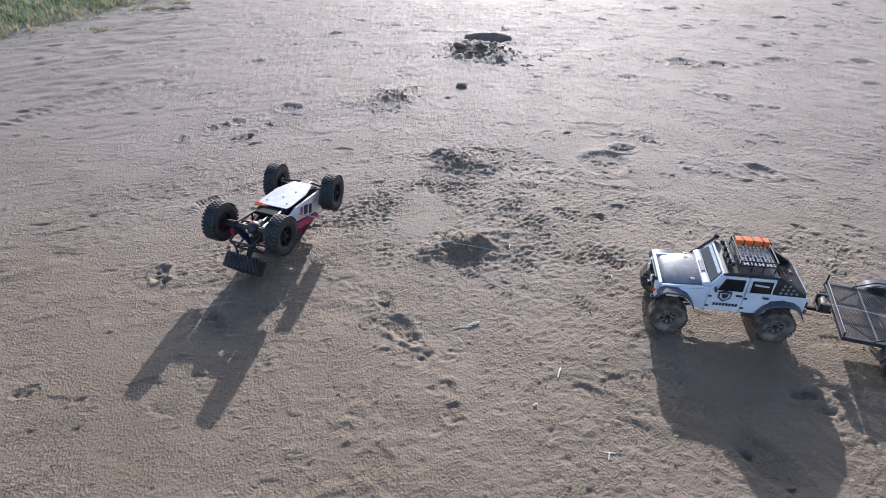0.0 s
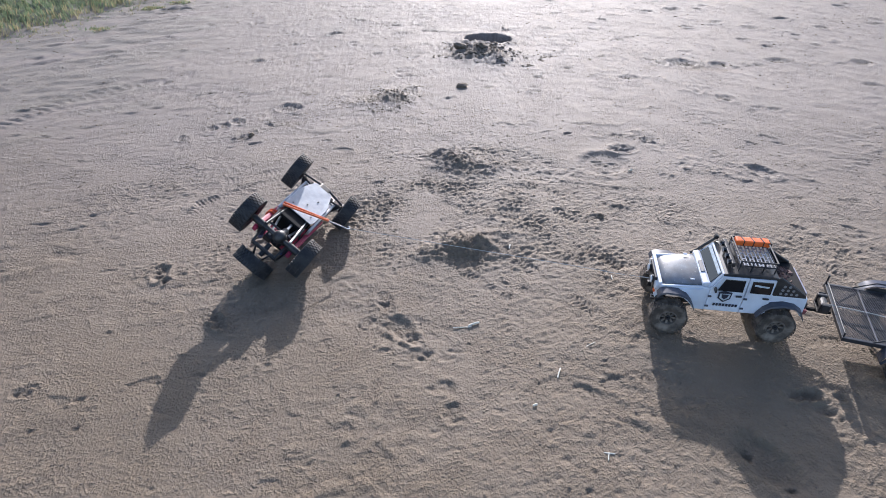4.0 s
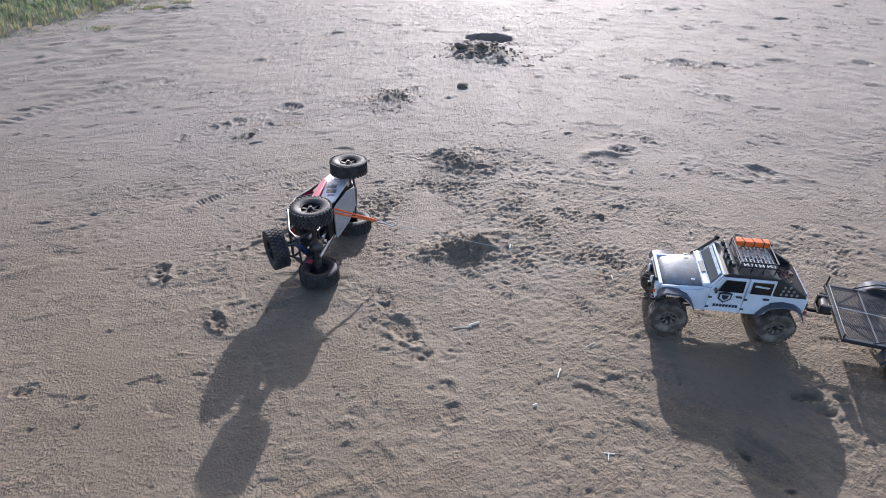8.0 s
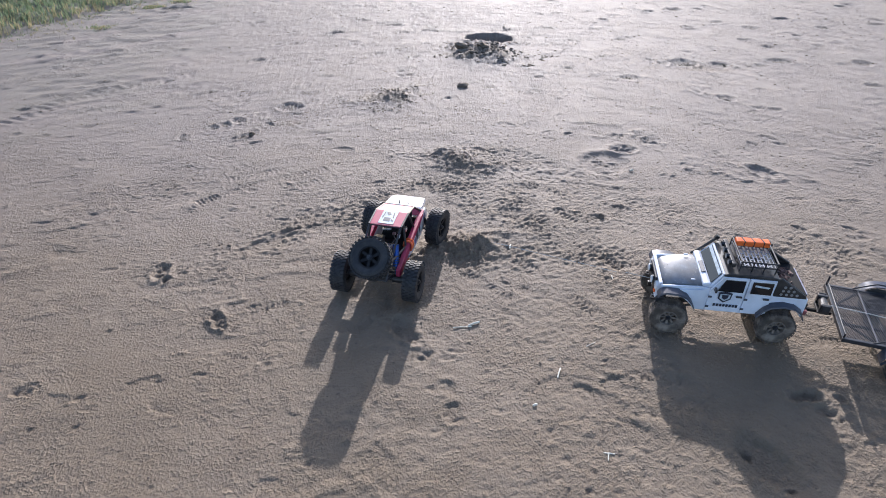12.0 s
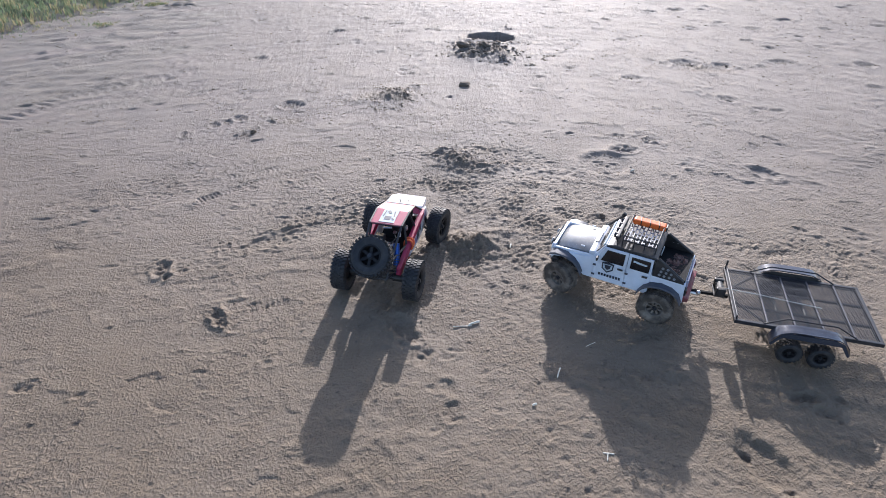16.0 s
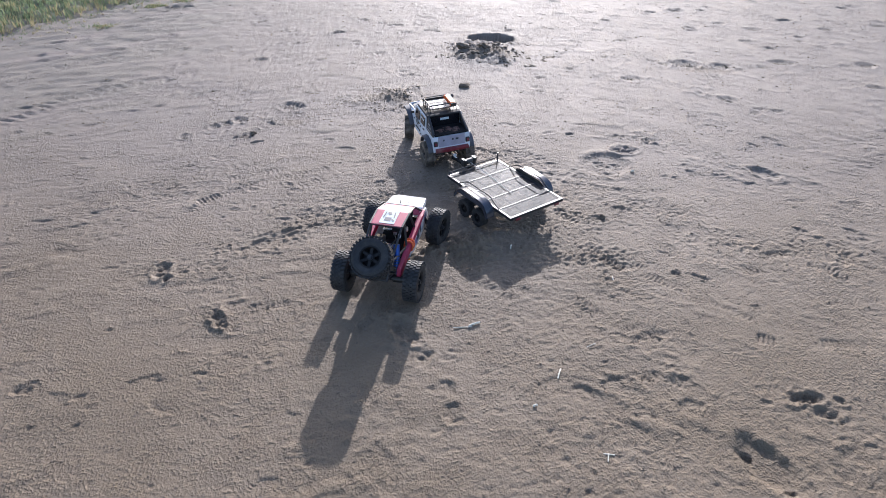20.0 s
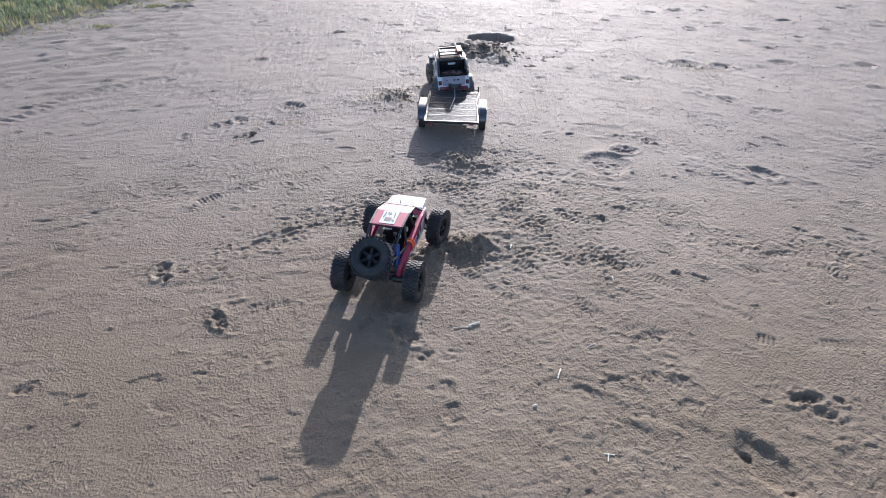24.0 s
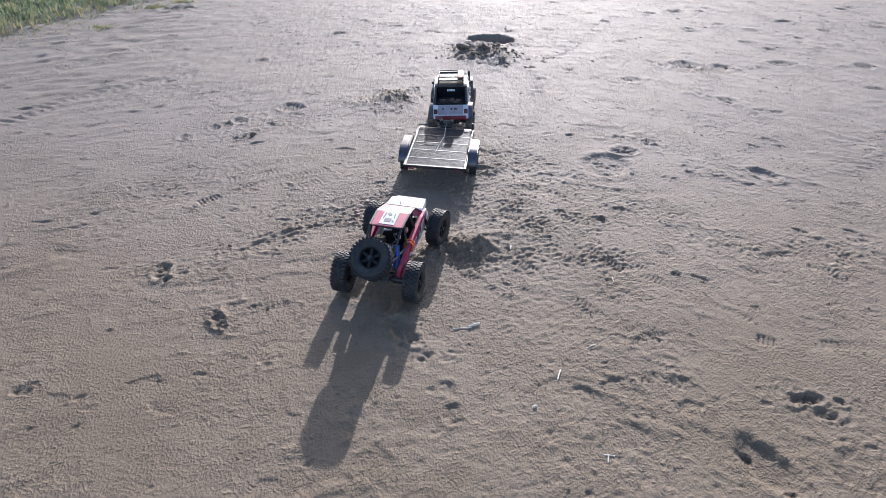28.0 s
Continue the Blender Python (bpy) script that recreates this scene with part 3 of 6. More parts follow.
hollow(0.424, 1.426, 2, 0.021, 0.011, 0.0022, 0.4, 0.2)
hollow(0.457, 1.379, -6, 0.025, 0.010, 0.0022, 0.4, 0.2)
hollow(0.542, 1.346, -37, 0.020, 0.012, 0.0024, 0.4, 0.2)
hollow(0.605, 1.333, 2, 0.008, 0.011, 0.0018, 0.4, 0.2)
hollow(0.622, 1.295, 2, 0.011, 0.009, 0.0020, 0.4, 0.2)
hollow(0.658, 1.331, 2, 0.010, 0.013, 0.0021, 0.4, 0.2)
hollow(0.651, 1.296, 2, 0.012, 0.009, 0.0020, 0.4, 0.2)
hollow(0.629, 1.231, 1, 0.013, 0.007, 0.0018, 0.4, 0.2)
hollow(0.662, 1.223, -29, 0.012, 0.008, 0.0018, 0.4, 0.2)
hollow(0.668, 1.206, -21, 0.012, 0.008, 0.0018, 0.4, 0.2)
hollow(0.645, 1.168, 1, 0.010, 0.013, 0.0020, 0.4, 0.2)
hollow(0.670, 1.176, 1, 0.012, 0.013, 0.0023, 0.4, 0.2)
hollow(0.746, 1.304, 2, 0.010, 0.009, 0.0020, 0.4, 0.2)
hollow(0.781, 1.309, 2, 0.014, 0.006, 0.0016, 0.4, 0.2)
hollow(0.791, 1.290, -10, 0.021, 0.007, 0.0017, 0.4, 0.2)
hollow(0.735, 1.273, 2, 0.013, 0.006, 0.0016, 0.4, 0.2)
hollow(0.864, 1.292, 2, 0.020, 0.008, 0.0018, 0.4, 0.2)
hollow(0.907, 1.302, -11, 0.032, 0.007, 0.0017, 0.4, 0.2)
hollow(0.881, 1.249, 1, 0.011, 0.008, 0.0018, 0.4, 0.2)
hollow(0.940, 1.260, 2, 0.011, 0.006, 0.0016, 0.4, 0.2)
hollow(0.310, 1.196, 1, 0.011, 0.009, 0.0019, 0.4, 0.2)
hollow(0.392, 1.235, 1, 0.011, 0.012, 0.0022, 0.4, 0.2)
hollow(0.306, 1.329, 2, 0.011, 0.008, 0.0019, 0.4, 0.2)
hollow(0.205, 1.355, 2, 0.010, 0.012, 0.0021, 0.4, 0.2)
hollow(0.184, 1.379, 2, 0.009, 0.010, 0.0020, 0.4, 0.2)
hollow(0.467, 1.233, 1, 0.007, 0.007, 0.0017, 0.4, 0.2)
hollow(0.316, 1.055, 16, 0.017, 0.007, 0.0017, 0.4, 0.2)
hollow(0.302, 1.039, 1, 0.008, 0.005, 0.0014, 0.4, 0.2)
hollow(0.468, 1.025, -25, 0.017, 0.006, 0.0016, 0.4, 0.2)
hollow(0.481, 1.012, 1, 0.009, 0.010, 0.0019, 0.4, 0.2)
hollow(0.471, 0.986, 1, 0.010, 0.007, 0.0017, 0.4, 0.2)
hollow(0.421, 1.012, 1, 0.007, 0.010, 0.0017, 0.4, 0.2)
hollow(0.403, 1.033, 64, 0.008, 0.008, 0.0018, 0.4, 0.2)
hollow(0.038, 1.018, 9, 0.029, 0.013, 0.0025, 0.4, 0.2)
hollow(0.188, 1.010, 1, 0.005, 0.014, 0.0014, 0.4, 0.2)
hollow(0.092, 0.975, 1, 0.006, 0.009, 0.0015, 0.4, 0.2)
hollow(0.620, 1.011, 1, 0.006, 0.012, 0.0016, 0.4, 0.2)
hollow(0.634, 1.037, 1, 0.008, 0.005, 0.0014, 0.4, 0.2)
hollow(1.212, 1.498, 2, 0.017, 0.011, 0.0023, 0.4, 0.2)
hollow(1.000, 1.450, 2, 0.010, 0.007, 0.0017, 0.4, 0.2)
hollow(1.041, 1.300, 2, 0.014, 0.006, 0.0016, 0.4, 0.2)
hollow(1.280, 1.524, 2, 0.010, 0.008, 0.0018, 0.4, 0.2)
hollow(0.727, 1.718, 2, 0.024, 0.009, 0.0020, 0.4, 0.2)
hollow(0.904, 1.633, 2, 0.018, 0.008, 0.0019, 0.4, 0.2)
hollow(1.178, 1.610, 2, 0.023, 0.006, 0.0016, 0.4, 0.2)
hollow(1.393, 1.528, 2, 0.008, 0.010, 0.0018, 0.4, 0.2)
hollow(0.106, 0.847, 1, 0.011, 0.005, 0.0014, 0.4, 0.2)
hollow(0.257, 0.901, 12, 0.017, 0.004, 0.0013, 0.4, 0.2)
hollow(0.047, 0.934, 1, 0.024, 0.007, 0.0017, 0.4, 0.2)
hollow(0.552, 0.908, 52, 0.010, 0.004, 0.0013, 0.4, 0.2)
hollow(0.555, 1.039, 54, 0.011, 0.011, 0.0022, 0.4, 0.2)
hollow(0.963, 1.007, 28, 0.013, 0.004, 0.0013, 0.4, 0.2)
hollow(0.169, 1.422, 2, 0.017, 0.009, 0.0020, 0.4, 0.2)
hollow(0.148, 1.473, 2, 0.017, 0.007, 0.0018, 0.4, 0.2)
hollow(0.221, 1.475, 2, 0.015, 0.009, 0.0020, 0.4, 0.2)
hollow(0.200, 1.438, 2, 0.012, 0.009, 0.0020, 0.4, 0.2)
hollow(0.987, 1.117, 9, 0.047, 0.021, 0.0120, 0.35, 0.5)
hollow(1.013, 1.066, -7, 0.038, 0.019, 0.0060, 0.4, 0.35)
hollow(1.076, 1.111, -49, 0.019, 0.013, 0.0060, 0.5, 0.3)
hollow(1.041, 1.038, 1, 0.010, 0.010, 0.0060, 0.4, 0.3)
hollow(0.792, 0.911, -64, 0.096, 0.054, 0.0140, 0.1, 0.45)
hollow(0.754, 0.927, 1, 0.017, 0.017, 0.0080, 0.2, 0.9)
hollow(0.813, 0.832, 1, 0.014, 0.008, 0.0100, 0.3, 0.9)
hollow(1.012, 0.918, -27, 0.040, 0.045, 0.0040, 0.3, 0.0)
scarp(0.484, 1.131, 90, 0.056, 75, 0.01, 0.025)
scarp(0.320, 1.080, 95, 0.095, 80, 0.006, 0.03)
scarp(0.667, 1.048, 85, 0.053, 65, 0.01, 0.03)
scarp(1.029, 0.968, 60, 0.025, 80, 0.01, 0.02)
scarp(1.074, 0.954, 80, 0.022, 80, 0.01, 0.02)
scarp(1.001, 0.907, 230, 0.066, 80, 0.008, 0.04)
scarp(0.338, 1.065, 40, 0.085, 50, 0.006, 0.03)
scarp(0.376, 1.111, 80, 0.037, 70, 0.006, 0.02)
scarp(0.228, 0.810, 90, 0.037, 55, 0.004, 0.012)
scarp(0.228, 0.810, 90, 0.057, 55, 0.004, 0.012)
scarp(0.228, 0.810, 90, 0.076, 55, 0.004, 0.012)
# low heaps and turned soil
heap(0.216, 4.084, 0, 0.158, 0.223, 0.045)
heap(0.349, 3.972, 0, 0.075, 0.112, 0.03)
heap(-0.280, 3.254, 0, 0.093, 0.105, 0.034)
heap(-0.184, 3.377, 0, 0.048, 0.049, 0.016)
heap(-0.457, 3.145, 0, 0.082, 0.044, 0.01)
heap(0.061, 2.469, 0, 0.103, 0.100, 0.036)
heap(0.213, 2.420, 0, 0.068, 0.059, 0.014)
heap(-0.009, 2.562, 0, 0.053, 0.048, 0.016)
heap(0.082, 1.804, 10, 0.091, 0.064, 0.044)
heap(0.152, 1.821, 0, 0.036, 0.030, 0.02)
heap(-0.054, 1.757, 0, 0.041, 0.057, 0.02)
heap(0.212, 1.887, 0, 0.057, 0.031, 0.012)
# where wheels and shoes have churned the crust
churned(-0.66, 1.80, 0.30, 0.10, 0.7, 30)
churned(-0.34, 2.02, 0.34, 0.11, 1.0, 30)
churned(0.02, 2.28, 0.26, 0.13, 1.0, 25)
churned(0.16, 2.50, 0.24, 0.12, 1.1)
churned(0.34, 2.05, 0.26, 0.24, 0.9)
churned(0.12, 1.78, 0.34, 0.13, 1.0)
churned(0.50, 1.72, 0.34, 0.16, 0.7, -20)
churned(-0.12, 1.42, 0.10, 0.16, 0.6)
churned(1.25, 1.82, 0.40, 0.14, 0.6)
churned(0.35, 1.36, 0.36, 0.16, 0.35)
churned(0.98, 1.10, 0.16, 0.10, 0.4)
churned(-0.94, 1.62, 0.14, 0.08, 0.6)
churned(-0.68, 1.40, 0.08, 0.06, 0.4)
churned(-0.30, 3.24, 0.22, 0.10, 1.1)
churned(0.22, 4.02, 0.24, 0.12, 1.4)
churned(-0.90, 2.83, 0.25, 0.08, 0.6, 20)
churned(0.75, 2.15, 0.40, 0.20, 0.4)
churned(-1.25, 2.15, 0.45, 0.16, 0.4, 20)
churned(1.60, 3.80, 0.40, 0.10, 0.6)

scatter = random.Random(11)
for k in range(800):          # short scuffs all over; they follow the rise, which bends round towards the camera's sides
    y = 0.8 + 5.2 * scatter.random() ** 1.15
    x = scatter.uniform(-0.8, 0.8) * (y + 0.5)
    s = scatter.uniform(0.003, 0.008) * (0.8 + 0.62 * y)
    hollow(x, y, scatter.gauss(math.degrees(-x / (y + 1)), 16), s * scatter.uniform(1.2, 2.6), s * scatter.uniform(0.7, 1.2), s * scatter.uniform(0.08, 0.3), 0.45, scatter.uniform(0.0, 0.4))
for k in range(60):           # short lengths of tread left by model cars and shoes
    y = scatter.uniform(1.1, 3.2)
    x = scatter.uniform(-0.55, 0.72) * (y + 0.3)
    a = scatter.gauss(radians(25 if x < 0 else 150), 0.4)
    n = scatter.uniform(0.03, 0.10)
    tread([(x, y), (x + n * math.cos(a), y + n * math.sin(a)), (x + 2 * n * math.cos(a + 0.15), y + 2 * n * math.sin(a + 0.15))],
          scatter.uniform(0.03, 0.05), scatter.uniform(0.0015, 0.0035), scatter.uniform(0.013, 0.018), scatter.choice((-0.5, 0.5, 0.3)))
for k in range(70):           # little broken edges of crust
    y = 0.85 + 3.2 * scatter.random() ** 1.2
    x = scatter.uniform(-0.75, 0.75) * (y + 0.45)
    r = scatter.uniform(0.012, 0.04) * (0.8 + 0.2 * y)
    scarp(x, y, scatter.gauss(90, 60), r, scatter.uniform(30, 75), r * scatter.uniform(0.06, 0.16), r * scatter.uniform(0.6, 1.0))


def along(X, Y, x0, y0, x1, y1, reach):
    """The places within reach of a stretch, and how far along and beside it they lie."""
    pick = (X > min(x0, x1) - reach) & (X < max(x0, x1) + reach) & (Y > min(y0, y1) - reach) & (Y < max(y0, y1) + reach)
    L = math.hypot(x1 - x0, y1 - y0)
    px, py = X[pick] - x0, Y[pick] - y0
    return pick, L, (px * (x1 - x0) + py * (y1 - y0)) / L, (-px * (y1 - y0) + py * (x1 - x0)) / L


def ground_shape(X, Y):
    """Heights, damp soil with painted shade, turf and fresh soil of the sand at arrays of places."""
    near = np.exp(-np.maximum(0, np.hypot(X, Y - 2.2) - 5) / 6)
    R = np.hypot(X, Y + 0.6)                   # the wind's streaks run round the camera's stand
    H = 0.004 * cloudy(X * 1.1, Y * 1.1, 3, 3) + near * 0.0014 * cloudy(X * 6, R * 9, 10, 3, 0.5)
    far = np.clip((Y - 2.4) * 0.7, 0, 1)
    rough = np.clip(0.5 + 0.9 * lattice(X * 1.7, Y * 1.7, 40), 0.12, 1.3)
    crumb = cloudy(X * 40, Y * 46, 20, 4, 0.62)
    H = H + near * (0.35 + rough) * 0.0011 * crumb
    H = H + near * 0.0018 * np.clip(lattice(X * 66, Y * 70, 31) - 0.1, 0, 1) * np.clip(rough, 0.3, 1)
    # windward ripples and old wheel ruts on the upper left
    zone = np.clip((-X - 0.9 - 0.1 * Y) * 1.1, 0, 1) * np.clip((Y - 2.2) * 0.8, 0, 1)
    wave = lattice(X * 7 + 1.5 * lattice(X * 2, Y * 2, 71), R * 12, 70)
    H = H + near * zone * (0.007 * wave + 0.006 * np.clip(lattice(X * 11, R * 20, 72) - 0.1, 0, 1))
    H = H + near * far * (0.0012 * lattice(X * 5, R * 14, 75) + 0.0012 * np.tanh(5 * (lattice(X * 8, R * 24, 76) - 0.42)) + 0.001 * lattice(X * 20, R * 36, 77))
    # kicked-up patches: sharp little edges of broken crust
    kick = lattice(X * 11 + 0.8 * lattice(X * 16, Y * 16, 86), R * 15, 85)
    H = H + near * 0.0020 * (np.tanh(9 * (kick - 0.34)) + 0.6 * np.tanh(9 * (lattice(X * 27, R * 36, 89) - 0.3))) * np.clip(0.35 + lattice(X * 2.3, Y * 2.3, 87), 0.1, 1)
    # sand churned into small clumps where wheels and shoes have been
    churn = 0 * X
    for cx, cy, sx, sy, a, turn in CHURNED:
        c, s = math.cos(radians(turn)), math.sin(radians(turn))
        px, py = X - cx, Y - cy
        churn = np.maximum(churn, a * np.exp(-((px * c + py * s) / sx) ** 2 - ((-px * s + py * c) / sy) ** 2))
    churn = churn * np.clip(0.75 + 0.9 * lattice(X * 6, Y * 7, 111), 0, 1.4)
    bent = 0.5 * lattice(X * 40, Y * 40, 113)
    u, v = (X * 0.87 + Y * 0.5), (-X * 0.5 + Y * 0.87)
    clump = np.tanh(4 * (lattice(u * 40 + bent, v * 58, 112) - 0.2)) + 0.8 * np.tanh(4 * lattice(u * 80, v * 95 + bent, 114)) - 1.1 * np.clip(lattice(u * 34, v * 46, 115) - 0.35, 0, 1)
    H = H + 0.0036 * churn * clump
    pock = lattice(X * 34, Y * 36, 88)
    H = H - near * 0.009 * np.clip(pock - 0.48, 0, 0.3) * (0.2 + rough)
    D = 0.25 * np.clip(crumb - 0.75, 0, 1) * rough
    warp_a, warp_b = lattice(X * 26, Y * 26, 81), lattice(X * 62, Y * 62, 82)
    for x, y, turn, a, b, depth, rim, damp_shade in PRINTS:
        reach = 2.0 * max(a, b)
        pick = (np.abs(X - x) < reach) & (np.abs(Y - y) < reach)
        if not pick.any():
            continue
        px, py = X[pick] - x, Y[pick] - y
        c, s = math.cos(radians(turn)), math.sin(radians(turn))
        u, v = (px * c + py * s) / a, (-px * s + py * c) / b
        wob = min(0.8, 0.016 / b)
        q = np.sqrt(u * u + v * v) * (1 + wob * (0.42 * warp_a[pick] + 0.3 * warp_b[pick]))
        dip = np.clip((1.08 - q) / (0.34 if b > 0.1 else 0.5), 0, 1)
        dip = dip * dip * (3 - 2 * dip)
        dip = dip * np.clip(0.75 + 0.9 * warp_b[pick] + 0.7 * crumb[pick], 0.0, 1.5) if a < 0.05 or y > 2.6 and b < 0.1 else dip
        depth = depth * (1.4 if y > 2.6 and b < 0.1 else 1.0)
        H[pick] += -depth * dip + depth * rim * np.exp(-((q - 1.22) / 0.2) ** 2) * (1 + 0.6 * warp_a[pick])
        # darker towards the middle: damp soil, and the hollow's shade put into the colour
        D[pick] = np.maximum(D[pick], damp_shade * np.clip(1.3 * (1.1 - q) + 0.5 * warp_b[pick], 0, 1))
    for x, y, turn, r, span, drop, breadth in SCARPS:
        pick = (np.abs(X - x) < 2 * r) & (np.abs(Y - y) < 2 * r)
        if not pick.any():
            continue
        px, py = X[pick] - x, Y[pick] - y
        off = np.abs((np.arctan2(py, px) - radians(turn) + np.pi) % (2 * np.pi) - np.pi)
        inside = r * (1 + 0.25 * warp_a[pick] + 0.15 * warp_b[pick]) - np.hypot(px, py)
        fade = np.clip((radians(span) - off) / 0.5, 0, 1)
        H[pick] += fade * 0.6 * drop * (-np.clip(inside / 0.006, 0, 1) * np.clip(1 - inside / breadth, 0, 1) + 0.3 * np.exp(-(inside / 0.012) ** 2))
    for x, y, turn, a, b, tall in HEAPS:
        reach = 2.2 * max(a, b)
        pick = (np.abs(X - x) < reach) & (np.abs(Y - y) < reach)
        px, py = X[pick] - x, Y[pick] - y
        c, s = math.cos(radians(turn)), math.sin(radians(turn))
        u, v = (px * c + py * s) / a, (-px * s + py * c) / b
        q = np.sqrt(u * u + v * v) * (1 + 0.25 * warp_a[pick])
        bell = np.exp(-(q * 1.1) ** 2)
        H[pick] += 0.8 * tall * bell * (1 + 0.4 * cloudy(X[pick] * 34, Y[pick] * 34, 90, 4, 0.6))
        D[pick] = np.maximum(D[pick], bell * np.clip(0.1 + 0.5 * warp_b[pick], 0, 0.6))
    broken = lattice(X * 9, Y * 9, 93)
    for way, width, depth, pitch, lean in TREADS:
        run = 0.0
        for (x0, y0), (x1, y1) in zip(way, way[1:]):
            pick, L, s, v = along(X, Y, x0, y0, x1, y1, width)
            on = np.clip((width / 2 - np.abs(v)) / 0.008, 0, 1) * (s > -0.005) * (s <= L)
            bars = 0.5 + 0.5 * np.tanh(3 * np.sin(2 * np.pi * (s + run + lean * np.abs(v)) / pitch))
            H[pick] += -1.05 * depth * on * (0.2 + 0.8 * bars) * np.clip(0.8 + 0.9 * broken[pick] + 0.4 * warp_a[pick], 0, 1.2)
            run += L
    for way, width, tall in RIDGES:
        for (x0, y0), (x1, y1) in zip(way, way[1:]):
            pick, L, s, v = along(X, Y, x0, y0, x1, y1, 4 * width)
            on = (s > -width) & (s <= L + width)
            v = v + 0.004 * warp_a[pick]
            H[pick] += on * tall * (np.exp(-(v / width) ** 2) - 0.6 * np.exp(-((v + 1.8 * width) / width) ** 2)) * np.clip(0.8 + 0.5 * broken[pick], 0.2, 1.2)
    T = np.clip((turf_line(X, Y) + 0.22 * cloudy(X * 3, Y * 3, 95, 3)) * 3, 0, 1)
    green = np.clip(zone * (0.35 + 0.5 * lattice(X * 2.2, R * 5, 98)), 0, 0.22)
    H = H + T * 0.02 * (1 + cloudy(X * 9, Y * 9, 97, 2))
    return H, np.clip(D, 0, 1), np.maximum(T, green), np.clip(churn * 1.1, 0, 1)


def build_ground():
    xs = spaced(-1.1, 1.35, 0.0048, 0.02, -4.6, 4.6, 900)
    ys = spaced(0.72, 2.5, 0.0048, 0.017, 0.45, 5.9, 900)
    X, Y = np.meshgrid(xs, ys)
    H, D, T, F = ground_shape(X.ravel(), Y.ravel())
    nx, ny = len(xs), len(ys)
    co = np.stack([X.ravel(), Y.ravel(), H], 1).astype(np.float32)
    i = np.arange(nx * ny).reshape(ny, nx)
    quads = np.stack([i[:-1, :-1], i[:-1, 1:], i[1:, 1:], i[1:, :-1]], -1).reshape(-1, 4).astype(np.int32)
    me = bpy.data.meshes.new("ground")
    me.vertices.add(len(co))
    me.vertices.foreach_set("co", co.ravel())
    me.loops.add(quads.size)
    me.loops.foreach_set("vertex_index", quads.ravel())
    me.polygons.add(len(quads))
    me.polygons.foreach_set("loop_start", np.arange(0, quads.size, 4, dtype=np.int32))
    me.polygons.foreach_set("use_smooth", np.ones(len(quads), dtype=bool))
    me.update(calc_edges=True)
    for name, values in (("damp_shade", D), ("turf", T), ("fresh", F)):
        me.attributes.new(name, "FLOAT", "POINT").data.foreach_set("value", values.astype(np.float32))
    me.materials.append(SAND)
    return tagged(new("ground", me), "pale trodden sand with prints, tread marks and dark turned soil", "ground", kind="structure")


ground = build_ground()


def height(x, y):
    return float(ground_shape(np.array([float(x)]), np.array([float(y)]))[0][0])


def heights(xy):
    a = np.array(xy, dtype=float)
    return ground_shape(a[:, 0], a[:, 1])[0]

# ---- the rock crawler: origin at the middle of its rear axle, x forwards ----
CW, CT, CR = 0.334, 0.1185, 0.0675       # wheelbase, half track, tyre radius
CS = 0.985                               # the model against these measures


